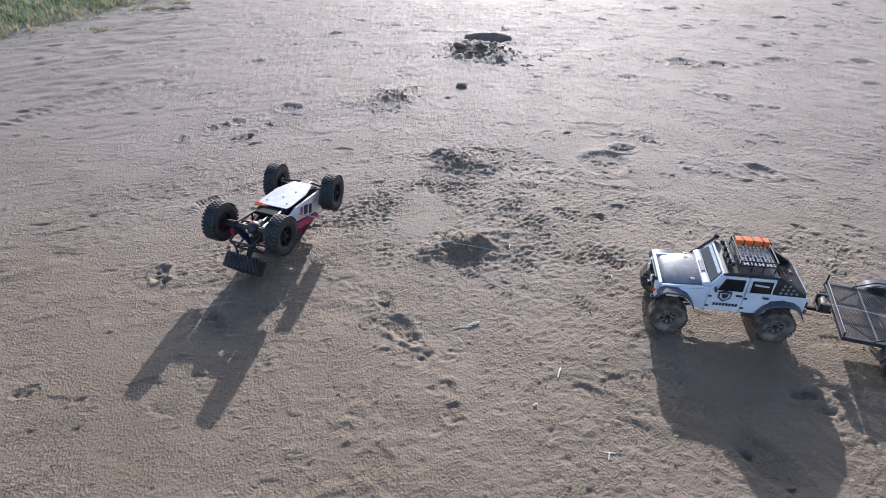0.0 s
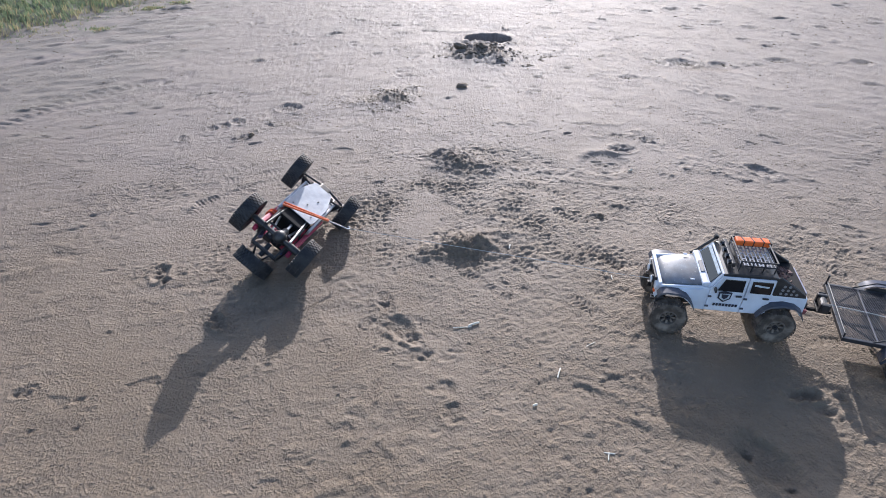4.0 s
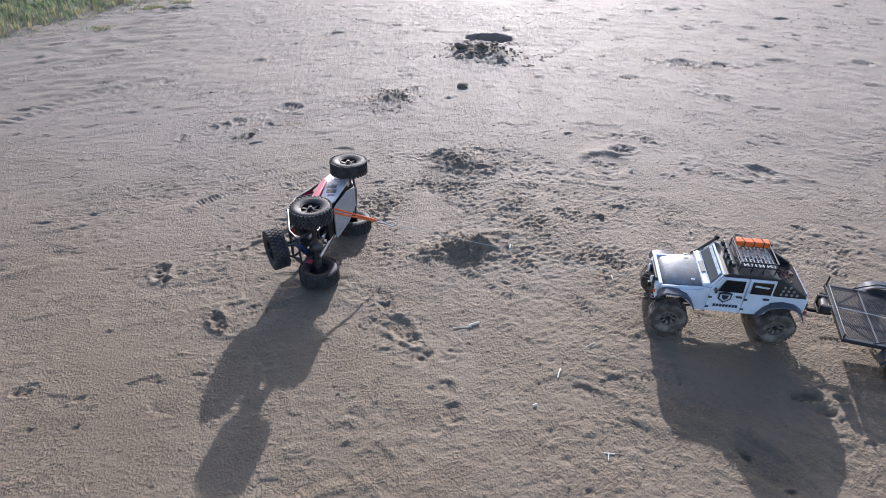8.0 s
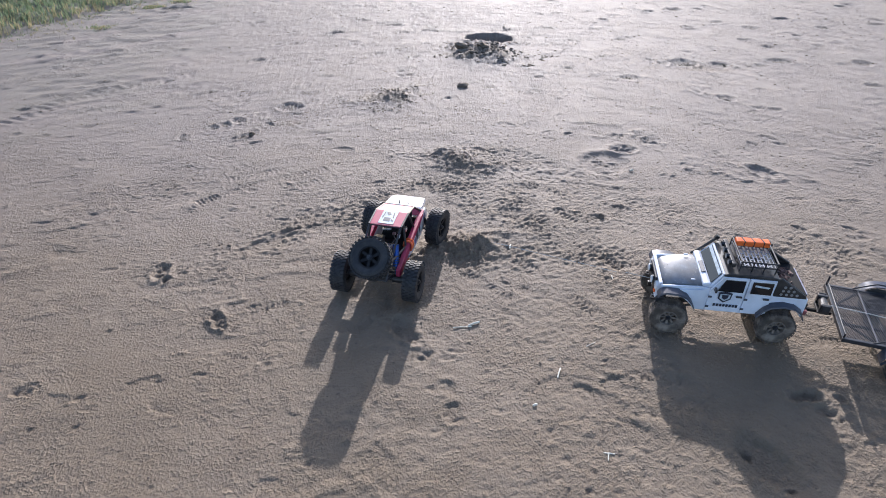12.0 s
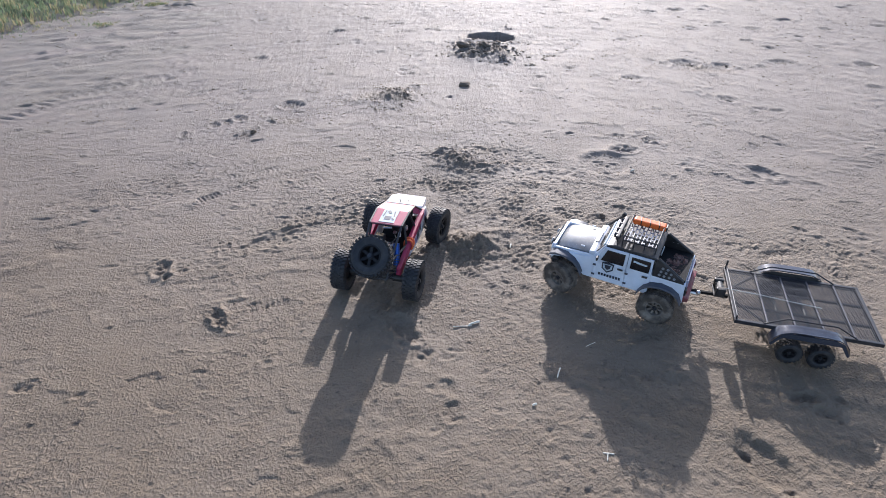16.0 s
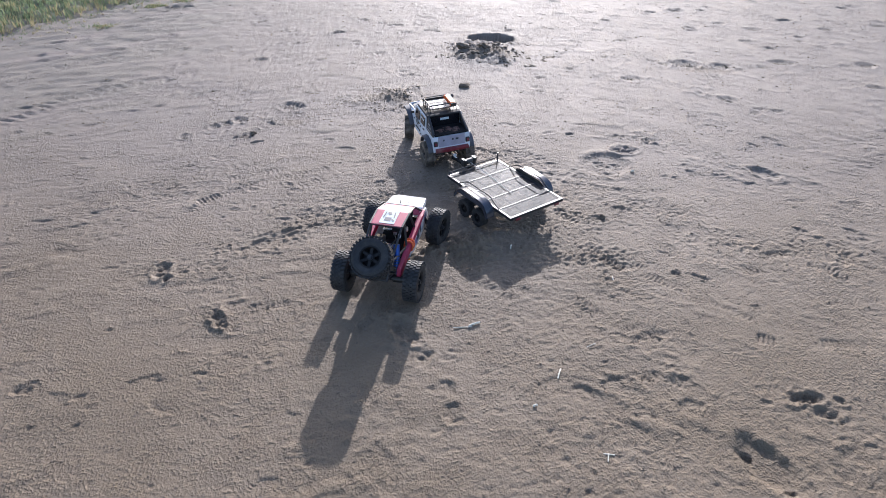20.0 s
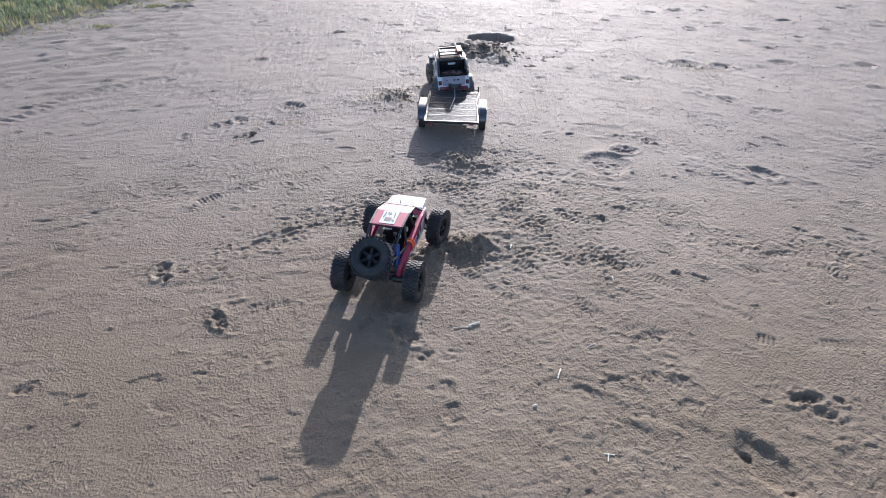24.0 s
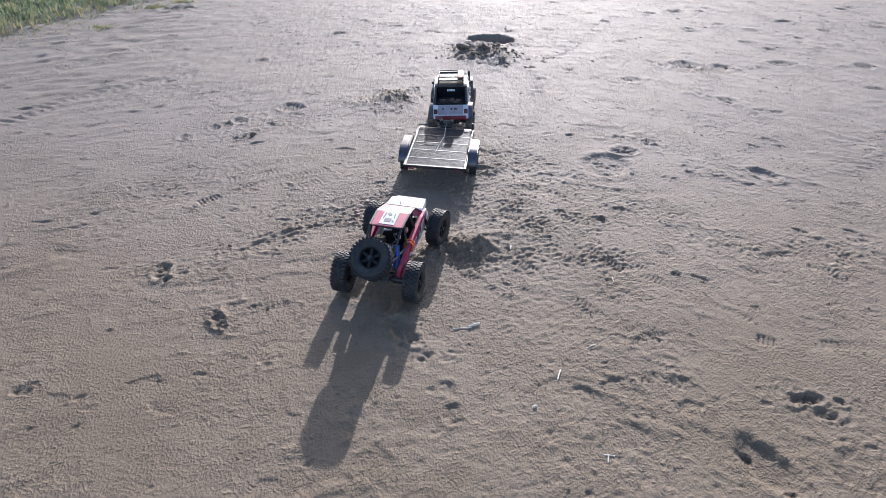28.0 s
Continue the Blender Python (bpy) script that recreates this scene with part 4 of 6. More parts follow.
def build_crawler():
    c = thing("rock_crawler", "red and white model rock crawler with black cage and knobbly tyres", "toy car")
    bm = bmesh.new()
    prism(bm, [(0.085, -0.012), (0.33, -0.012), (0.36, 0.012), (0.36, 0.02), (0.085, 0.0)], -0.05, 0.05, 0.002)
    part("chassis", bm, MATT_BLACK, c)
    bm = bmesh.new()
    plate(bm, [(0.13, -0.056, -0.016), (0.15, -0.062, -0.016), (0.25, -0.062, -0.016), (0.33, -0.038, -0.014),
               (0.33, 0.038, -0.014), (0.25, 0.062, -0.016), (0.15, 0.062, -0.016), (0.13, 0.056, -0.016)][::-1], 0.003)
    skid = part("skid_plate", bm, SKID, c, "scuffed dark grey skid plate")
    for x, y in ((0.16, 0.04), (0.16, -0.04), (0.25, 0.02), (0.2, 0.0)):
        bm = bmesh.new()
        cyl(bm, 0.0026, 0.003, pose(x, y, -0.0195), 8)
        part("bolt", bm, BLACK_SATIN, skid)
    bm = bmesh.new()
    plate(bm, [(0.33, -0.038, -0.014), (0.385, -0.03, 0.012), (0.385, 0.03, 0.012), (0.33, 0.038, -0.014)], 0.003)
    part("front_skid", bm, SKID, c)
    # side panels
    for s in (-1, 1):
        bm = bmesh.new()
        prism(bm, [(-0.012, 0.018), (-0.008, 0.042), (0.11, 0.067), (0.255, 0.085), (0.30, 0.087), (0.285, 0.068), (0.12, 0.043), (0.005, 0.012)],
              s * 0.063, s * 0.078, 0.004)
        part("side_rail", bm, RED, c, "glossy red side rail")
        bm = bmesh.new()
        prism(bm, [(0.125, 0.006), (0.14, 0.042), (0.285, 0.069), (0.345, 0.068), (0.372, 0.03), (0.335, -0.002), (0.17, -0.008)], s * 0.062, s * 0.071, 0.004)
        side = part("side_panel", bm, WHITE_SHELL, c, "white side panel with dark decals")
        for x0, x1, z0, z1, m in ((0.19, 0.206, 0.006, 0.03, PURPLE), (0.212, 0.236, 0.01, 0.044, DARK_DECAL), (0.245, 0.262, 0.02, 0.054, DARK_DECAL),
                                  (0.27, 0.30, 0.012, 0.03, PALE_DECAL), (0.31, 0.338, 0.03, 0.054, PURPLE)):
            bm = bmesh.new()
            box(bm, (x1 - x0, 0.001, z1 - z0), ((x0 + x1) / 2, s * 0.0715, (z0 + z1) / 2), (0, -12, 0))
            part("decal", bm, m, side)
    # roof and bonnet
    bm = bmesh.new()
    prism(bm, [(0.093, 0.132), (0.175, 0.137), (0.258, 0.114), (0.259, 0.118), (0.175, 0.142), (0.092, 0.137)], -0.054, 0.054, 0.0012)
    roof = part("roof_panel", bm, RED, c, "red roof panel with a pale decal")
    bm = bmesh.new()
    prism(bm, [(0.102, 0.1381), (0.175, 0.1425), (0.236, 0.1248), (0.236, 0.1256), (0.175, 0.1433), (0.102, 0.1389)], -0.024, 0.027)
    part("roof_decal", bm, PALE_DECAL, roof, "pale grey picture decal")
    bm = bmesh.new()
    prism(bm, [(0.115, 0.1396), (0.135, 0.1408), (0.135, 0.1415), (0.115, 0.1403)], -0.008, 0.014)
    part("roof_decal_mark", bm, FLARE, roof)
    for x, y, w, d, turn in ((0.15, -0.014, 0.03, 0.004, 6), (0.148, 0.019, 0.034, 0.003, -4), (0.158, 0.004, 0.016, 0.010, 30), (0.122, -0.015, 0.012, 0.006, 40)):
        bm = bmesh.new()
        box(bm, (w, d, 0.0006), (x, y, 0.1389 + (x - 0.102) * 0.0603 + 0.0007), (0, -3.4, turn))
        part("roof_decal_mark", bm, BAR_GREY, roof)
    bm = bmesh.new()
    prism(bm, [(0.262, 0.078, 1.0), (0.30, 0.094, 1.0), (0.36, 0.090, 0.93), (0.408, 0.070, 0.8), (0.415, 0.05, 0.78), (0.39, 0.046, 0.8), (0.30, 0.062, 1.0)],
          -0.068, 0.068, 0.005)
    hood = part("bonnet", bm, WHITE_SHELL, c, "white bonnet with thin black pins", smooth=True)
    for y in (-0.016, 0.016):
        bm = bmesh.new()
        rod(bm, (0.312, y, 0.09), (0.308, y, 0.106), 0.0016, 6)
        part("bonnet_pin", bm, BLACK, hood)
    bm = bmesh.new()
    prism(bm, [(0.262, 0.0835), (0.286, 0.0925), (0.286, 0.0935), (0.262, 0.0845)], -0.064, 0.064)
    part("bonnet_stripe", bm, RED, hood)
    # roll cage
    r = 0.0036
    for s in (-1, 1):
        for pts in ([(0.258, s * 0.051, 0.116), (0.292, s * 0.068, 0.084)], [(0.095, s * 0.053, 0.134), (-0.02, s * 0.05, 0.075), (-0.055, s * 0.045, 0.03)],
                    [(0.12, s * 0.054, 0.134), (0.10, s * 0.066, 0.06), (0.08, s * 0.05, -0.005)], [(0.092, s * 0.054, 0.136), (0.175, s * 0.056, 0.14), (0.258, s * 0.052, 0.117)],
                    [(-0.055, s * 0.045, 0.03), (0.03, s * 0.05, 0.0), (0.10, s * 0.052, -0.008)], [(0.175, s * 0.055, 0.138), (0.20, s * 0.068, 0.07)],
                    [(-0.02, s * 0.05, 0.075), (0.10, s * 0.066, 0.06)]):
            bm = bmesh.new()
            tube(bm, pts, r)
            part("cage_tube", bm, BLACK_SATIN, c, smooth=True)
    for pts in ([(0.095, -0.053, 0.134), (0.095, 0.053, 0.134)], [(0.258, -0.051, 0.116), (0.258, 0.051, 0.116)], [(-0.055, -0.045, 0.03), (-0.055, 0.045, 0.03)],
                [(-0.02, -0.05, 0.075), (-0.02, 0.05, 0.075)], [(-0.055, -0.03, 0.03), (-0.06, -0.012, 0.09)], [(-0.055, 0.03, 0.03), (-0.06, 0.012, 0.09)],
                [(0.03, -0.05, 0.0), (0.03, 0.05, 0.0)]):
        bm = bmesh.new()
        tube(bm, pts, r)
        part("cross_tube", bm, BLACK_SATIN, c, smooth=True)
    # the open cockpit and motor bay
    bm = bmesh.new()
    prism(bm, [(0.10, 0.004), (0.30, 0.01), (0.30, 0.05), (0.25, 0.06), (0.20, 0.03), (0.13, 0.03), (0.10, 0.07)], -0.048, 0.048, 0.003)
    box(bm, (0.008, 0.1, 0.06), (0.232, 0, 0.082), (0, 20, 0), 0.002)
    box(bm, (0.03, 0.05, 0.03), (0.15, 0.0, 0.07), (0, 0, 0), 0.004)
    part("cockpit_tub", bm, MATT_BLACK, c)
    bm = bmesh.new()
    cyl(bm, 0.019, 0.055, pose(0.045, 0.012, 0.045, 0, 90, 0), 18)
    cyl(bm, 0.008, 0.012, pose(0.012, 0.012, 0.045, 0, 90, 0), 10)
    part("motor", bm, BLACK, c, "black can motor", smooth=True)
    bm = bmesh.new()
    box(bm, (0.045, 0.03, 0.025), (0.055, -0.022, 0.072), (0, 8, 0), 0.003)
    part("speed_controller", bm, BLACK, c)
    for k in range(4):
        bm = bmesh.new()
        box(bm, (0.004, 0.026, 0.004), (0.04 + 0.009 * k, -0.022, 0.0868 - 0.0013 * k), (0, 8, 0), 0.001)
        part("cooling_fin", bm, STEEL, c)
    bm = bmesh.new()
    box(bm, (0.016, 0.010, 0.008), (0.128, -0.034, 0.078), (0, 0, 12), 0.002)
    part("servo", bm, CLEAR_LAMP, c)
    bm = bmesh.new()
    box(bm, (0.026, 0.03, 0.02), (0.09, 0.02, 0.085), (0, 10, -8), 0.002)
    part("receiver_box", bm, BLACK, c)
    for at, size, turn in (((0.14, 0.010, 0.092), (0.012, 0.030, 0.006), 18), ((0.13, -0.018, 0.084), (0.01, 0.012, 0.008), -20), ((0.175, -0.046, 0.078), (0.022, 0.008, 0.012), 10)):
        bm = bmesh.new()
        box(bm, size, at, (0, turn, 12), 0.003)
        part("cockpit_fitting", bm, STEEL, c, "bright fitting in the cockpit")
    for pts in ([(0.05, -0.02, 0.08), (0.09, -0.035, 0.09), (0.12, -0.02, 0.085)], [(0.04, 0.015, 0.06), (0.07, 0.03, 0.085), (0.1, 0.02, 0.095)]):
        bm = bmesh.new()
        tube(bm, pts, 0.0018, 6)
        part("cable", bm, BLACK, c)
    for s in (-1, 1):
        bm = bmesh.new()
        rod(bm, (0.0, s * 0.062, 0.0), (0.05, s * 0.048, 0.098), 0.0035, 8)
        rod(bm, (0.018, s * 0.056, 0.035), (0.05, s * 0.048, 0.098), 0.0105, 12)
        shock = part("rear_shock", bm, BLUE, c, "blue anodised shock absorber", smooth=True)
        bm = bmesh.new()
        for k in range(9):
            f = 0.06 + 0.075 * k
            m = Matrix.Translation(Vector((0.05 * f, s * (0.062 - 0.014 * f), 0.098 * f))) @ Vector((0.05, -s * 0.014, 0.098)).to_track_quat("Z", "Y").to_matrix().to_4x4()
            cyl(bm, 0.0125, 0.0022, m, 14)
        part("spring", bm, BLACK_SATIN, shock)
        bm = bmesh.new()
        rod(bm, (0.0, s * 0.05, -0.012), (0.135, s * 0.04, -0.008), 0.0042, 8)
        part("lower_link", bm, STEEL if s > 0 else BLACK_SATIN, c)
        bm = bmesh.new()
        rod(bm, (0.0, s * 0.02, 0.018), (0.11, s * 0.04, 0.012), 0.0038, 8)
        part("upper_link", bm, STEEL, c)
    bm = bmesh.new()
    rod(bm, (0, -0.1, 0), (0, 0.1, 0), 0.0085, 12)
    rod(bm, (0, 0.055, 0), (0, 0.092, 0), 0.013, 12)
    rod(bm, (0, -0.055, 0), (0, -0.092, 0), 0.013, 12)
    bmesh.ops.create_icosphere(bm, subdivisions=2, radius=0.024, matrix=pose(0.004, 0.012, 0))
    cyl(bm, 0.012, 0.03, pose(0.03, 0.012, 0.0, 0, 90, 0), 12)
    part("rear_axle", bm, BLACK, c, smooth=True)
    bm = bmesh.new()
    rod(bm, (0.04, 0.012, 0.0), (0.15, 0.008, 0.004), 0.005, 10)
    part("drive_shaft", bm, STEEL, c)
    bm = bmesh.new()
    box(bm, (0.06, 0.045, 0.035), (CW, 0, 0.004), (0, 0, 0), 0.006)
    part("front_gearbox", bm, BLACK, c)
    for s in (-1, 1):
        for x, z in ((-0.022, -0.008), (0.022, -0.008), (0.0, 0.018)):
            bm = bmesh.new()
            rod(bm, (CW + x, s * 0.022, z), (CW + x * 0.3, s * 0.098, z * 0.8), 0.0042, 8)
            part("suspension_arm", bm, BLACK_SATIN if z < 0 else STEEL, c)
        bm = bmesh.new()
        rod(bm, (CW, s * 0.085, -0.004), (CW - 0.02, s * 0.05, 0.07), 0.008, 12)
        part("front_shock", bm, BLACK_SATIN, c, smooth=True)
        bm = bmesh.new()
        box(bm, (0.02, 0.016, 0.034), (CW, s * 0.098, 0), (0, 0, 0), 0.003)
        part("steering_knuckle", bm, BLACK, c)
    # spare wheel on its carrier
    spare = wheel(c, (-0.056, 0, 0.110), 0.066, 0.048, RUBBER, RIM_BLACK, turn=(0, 0, 90), flip=1, name="spare_wheel")
    spare.matrix_basis = pose(-0.056, 0, 0.110, 0, 45, 0) @ pose(0, 0, 0, 0, 0, 90)
    bm = bmesh.new()
    rod(bm, (-0.03, 0, 0.092), (0.01, 0, 0.06), 0.009, 10)
    part("spare_carrier", bm, BLACK_SATIN, c)
    # loop of webbing tied round the side rail
    for x in (0.112, 0.126):
        bm = bmesh.new()
        for k in range(10):
            a, b = k * 36, k * 36 + 36
            p = [(x + 0.002 * math.sin(radians(q * 3)), -0.070 + 0.015 * math.cos(radians(q)), 0.055 + 0.020 * math.sin(radians(q))) for q in (a, b)]
            rod(bm, p[0], p[1], 0.0036, 8)
        part("strap_loop", bm, STRAP, c, "orange webbing loop tied round the rail")
    # the recovery strap, turning at its knot
    bm = bmesh.new()
    for k in range(2):
        o = (k - 0.5) * 0.013
        rod(bm, (0, o, 0), (0.165, o * 0.3, 0), 0.0034, 8)
    strap = part("recovery_strap", bm, STRAP, c, "folded orange webbing strap")
    bm = bmesh.new()
    tube(bm, [(0.163, 0.002, 0), (0.215, 0.003, 0), (0.231, 0.005, 0), (0.241, 0.002, 0), (0.243, -0.005, 0), (0.235, -0.008, 0)], 0.0026, 6)
    part("hook", bm, STEEL, strap, "bright steel hook")
    wheels = {}
    for name, x, s in (("RL", 0, 1), ("RR", 0, -1), ("FL", CW, 1), ("FR", CW, -1)):
        wheels[name] = wheel(c, (x, s * CT, 0), CR, 0.047, RUBBER, RIM_BLACK, flip=s, lug=0.85)
    c.scale = (CS, CS, CS)
    return c, strap, wheels


# ---- the pick-up: origin on the ground under the middle of its rear axle, x forwards ----
JW, JT, JR = 0.313, 0.094, 0.058
JS = 0.97                                # the model against these measures


def build_jeep():
    j = thing("pickup_truck", "white model off-road pickup with dark bonnet, roof rack and muddy tyres", "toy car")
    bm = bmesh.new()
    for s in (-1, 1):
        box(bm, (0.42, 0.012, 0.016), (0.15, s * 0.034, 0.078), (0, 0, 0), 0.002)
    box(bm, (0.06, 0.06, 0.03), (0.16, 0, 0.074), (0, 0, 0), 0.004)
    part("chassis", bm, BLACK, j)
    # body tub with wheel arches cut into its outline
    arch = [(x0 + 0.068 * math.cos(radians(a)), 0.066 + 0.068 * math.sin(radians(a))) for x0 in (JW,) for a in range(60, 161, 20)]
    arch_r = [(0.0 + 0.068 * math.cos(radians(a)), 0.066 + 0.068 * math.sin(radians(a))) for a in range(20, 161, 20)]
    bm = bmesh.new()
    prism(bm, [(0.352, 0.126), (0.350, 0.15, 0.96), (0.235, 0.156, 0.98), (0.222, 0.168, 0.96), (-0.066, 0.158, 0.99), (-0.07, 0.088)]
          + [(q[0], q[1]) for q in arch_r[::-1]] + [(0.066, 0.082), (0.243, 0.082)] + [(q[0], q[1]) for q in arch[::-1]], -0.079, 0.079, 0.003)
    part("body_tub", bm, WHITE, j, "glossy white body, dusty below")
    # bonnet
    bm = bmesh.new()
    rows = []
    for x, z, w in ((0.228, 0.1785, 0.0655), (0.25, 0.178, 0.0650), (0.28, 0.176, 0.0640), (0.31, 0.1725, 0.0625), (0.332, 0.167, 0.0605), (0.345, 0.160, 0.0585), (0.350, 0.150, 0.0570)):
        line = [bm.verts.new((x, -w, 0.146))]
        for k in range(11):
            f = -1 + 0.2 * k
            line.append(bm.verts.new((x, f * w, z - 0.010 * abs(f) ** 2.6)))
        line.append(bm.verts.new((x, w, 0.146)))
        rows.append(line)
    for a, b in zip(rows, rows[1:]):
        for k in range(len(a)):
            bm.faces.new((a[k], a[(k + 1) % len(a)], b[(k + 1) % len(a)], b[k]))
    bm.faces.new(rows[0])
    bm.faces.new(rows[-1][::-1])
    hood = part("bonnet", bm, HOOD_DARK, j, "dark scuffed bonnet with white surround", smooth=True)
    bm = bmesh.new()
    prism(bm, [(0.205, 0.166), (0.236, 0.170), (0.236, 0.1795), (0.222, 0.184), (0.205, 0.180)], -0.073, 0.073, 0.003)
    part("cowl", bm, WHITE, j)
    for s in (-1, 1):
        bm = bmesh.new()
        prism(bm, [(0.225, 0.150), (0.352, 0.143), (0.352, 0.158), (0.225, 0.166)], s * 0.0655, s * 0.072, 0.002)
        part("wing_top", bm, WHITE, j)
        bm = bmesh.new()
        box(bm, (0.012, 0.004, 0.004), (0.262, s * 0.056, 0.178), (0, 0, 0), 0.001)
        part("bonnet_catch", bm, WHITE, hood)
    for k, (x, y) in enumerate(((0.29, 0.02), (0.27, -0.03), (0.32, -0.01))):
        bm = bmesh.new()
        cyl(bm, 0.004, 0.002, pose(x, y, 0.1755 - (x - 0.23) * 0.08), 8)
        part("bonnet_vent", bm, BLACK, hood)
    bm = bmesh.new()
    box(bm, (0.012, 0.05, 0.003), (0.226, 0, 0.1835), (0, 14, 0), 0.001)
    part("cowl_vent", bm, FLARE, j)
    # front: grille, lamps, bumper with winch
    bm = bmesh.new()
    prism(bm, [(0.350, 0.10), (0.360, 0.10), (0.357, 0.160), (0.347, 0.162)], -0.064, 0.064, 0.002)
    grille = part("grille", bm, WHITE, j)
    for k in range(7):
        bm = bmesh.new()
        box(bm, (0.004, 0.006, 0.034), (0.3598, (k - 3) * 0.010, 0.136), (0, -4, 0), 0.001)
        part("slot", bm, BLACK, grille)
    for s in (-1, 1):
        bm = bmesh.new()
        cyl(bm, 0.0135, 0.008, pose(0.359, s * 0.048, 0.138, 0, 90, 0), 20)
        part("headlight", bm, CLEAR_LAMP, j, "round clear headlight", smooth=True)
        bm = bmesh.new()
        box(bm, (0.006, 0.012, 0.006), (0.361, s * 0.048, 0.115), (0, 0, 0), 0.001)
        part("indicator", bm, ORANGE, j)
    bm = bmesh.new()
    prism(bm, [(0.352, 0.085), (0.372, 0.088), (0.378, 0.10), (0.372, 0.112), (0.352, 0.112)], -0.072, 0.072, 0.004)
    bump = part("front_bumper", bm, BLACK_SATIN, j, "black steel bumper with winch and hoop")
    bump.location.x = -0.019
    bm = bmesh.new()
    tube(bm, [(0.372, -0.05, 0.108), (0.380, -0.04, 0.156), (0.380, 0.04, 0.156), (0.372, 0.05, 0.108)], 0.0042)
    part("hoop", bm, BLACK_SATIN, bump, smooth=True)
    bm = bmesh.new()
    cyl(bm, 0.013, 0.05, pose(0.372, 0, 0.122, 90, 0, 0), 16)
    box(bm, (0.024, 0.016, 0.03), (0.372, 0.032, 0.122), (0, 0, 0), 0.003)
    box(bm, (0.024, 0.016, 0.03), (0.372, -0.032, 0.122), (0, 0, 0), 0.003)
    part("winch", bm, BLACK, bump)
    for s in (-1, 1):
        bm = bmesh.new()
        cyl(bm, 0.012, 0.014, pose(0.382, s * 0.026, 0.14, 0, 90, 0), 18)
        lamp = part("spot_lamp", bm, BLACK, bump, smooth=True)
        bm = bmesh.new()
        cyl(bm, 0.0105, 0.003, pose(0.390, s * 0.026, 0.14, 0, 90, 0), 18)
        part("lens", bm, CLEAR_LAMP, lamp)
        bm = bmesh.new()
        tube(bm, [(0.376, s * 0.052, 0.098), (0.385, s * 0.052, 0.1), (0.385, s * 0.052, 0.09), (0.376, s * 0.052, 0.088)], 0.002, 6)
        part("shackle", bm, STEEL, bump)
    # cab: posts, doors, glass, roof
    for s in (-1, 1):
        bm = bmesh.new()
        prism(bm, [(0.218, 0.172, 1.0), (0.189, 0.216, 0.93), (0.181, 0.216, 0.93), (0.207, 0.172, 1.0)], s * 0.068, s * 0.077, 0.001)
        part("windscreen_post", bm, WHITE, j)
        for name, x0, x1, wx0, wx1 in (("front_door", 0.113, 0.213, 0.122, 0.193), ("rear_door", 0.037, 0.1115, 0.044, 0.102)):
            bm = bmesh.new()
            top0, top1 = (0.187, 0.214) if name == "front_door" else (x1, 0.214)
            prism(bm, [(x0, 0.088), (x1, 0.088), (x1, 0.168), (min(top0, x1), 0.2145, 0.93), (x0, 0.2145, 0.93)], s * 0.0775, s * 0.0835, 0.002)
            door = part(name, bm, WHITE, j)
            bm = bmesh.new()
            top = 0.178 if name == "front_door" else wx1
            prism(bm, [(wx0, 0.167), (wx1, 0.167), (top, 0.207, 0.94), (wx0, 0.207, 0.94)], s * 0.0822, s * 0.0848, 0.001)
            glass = part("side_window", bm, DARK_GLASS, door, "black tinted window")
            if name == "rear_door":
                for k, (w, z) in enumerate(((0.042, 0.193), (0.046, 0.185), (0.03, 0.177))):
                    bm = bmesh.new()
                    box(bm, (w, 0.0012, 0.006), (0.074 + 0.004 * k, s * (0.0812 - 0.0 * k) + s * (0.192 - z) * 0.02, z), (s * 6, -6, 0))
                    part("decal", bm, PALE_DECAL, door)
            bm = bmesh.new()
            box(bm, (0.017, 0.004, 0.005), (x0 + 0.016, s * 0.0855, 0.151), (0, 0, 0), 0.001)
            part("door_handle", bm, BLACK, door)
            for z in (0.105, 0.143):
                bm = bmesh.new()
                box(bm, (0.01, 0.003, 0.006), (x1 - 0.003, s * 0.085, z), (0, 0, 0), 0.001)
                part("hinge", bm, FLARE, door)
            if name == "front_door":
                bm = bmesh.new()
                prism(bm, [(0.149, 0.161), (0.168, 0.166), (0.187, 0.161), (0.186, 0.138), (0.168, 0.124), (0.150, 0.138)], s * 0.0836, s * 0.0846)
                part("shield_decal", bm, DARK_DECAL, door, "dark shield decal")
                bm = bmesh.new()
                prism(bm, [(0.153, 0.157), (0.183, 0.157), (0.182, 0.141), (0.168, 0.130), (0.154, 0.141)], s * 0.0846, s * 0.0851)
                part("shield_inlay", bm, PALE_DECAL, door)
                bm = bmesh.new()
                prism(bm, [(0.158, 0.155), (0.178, 0.155), (0.176, 0.143), (0.168, 0.136), (0.160, 0.143)], s * 0.0851, s * 0.0856)
                part("shield_mark", bm, DARK_DECAL, door)
                for k in range(8):
                    bm = bmesh.new()
                    box(bm, (0.0062, 0.001, 0.0095), (0.126 + 0.0092 * k, s * 0.0839, 0.1125), (0, 0, 0))
                    part("lettering_bar", bm, DARK_DECAL, door)
    bm = bmesh.new()
    plate(bm, [(0.2165, -0.068, 0.178), (0.2165, 0.068, 0.178), (0.1885, 0.064, 0.214), (0.1885, -0.064, 0.214)], 0.002)
    part("windscreen", bm, DARK_GLASS, j, "dark windscreen with a pale strip")
    bm = bmesh.new()
    plate(bm, [(0.196, -0.062, 0.2075), (0.196, 0.062, 0.2075), (0.1905, 0.061, 0.2145), (0.1905, -0.061, 0.2145)], 0.0035)
    part("windscreen_strip", bm, PALE_DECAL, j)
    bm = bmesh.new()
    rod(bm, (0.1855, -0.07, 0.217), (0.1855, 0.07, 0.217), 0.004, 8)
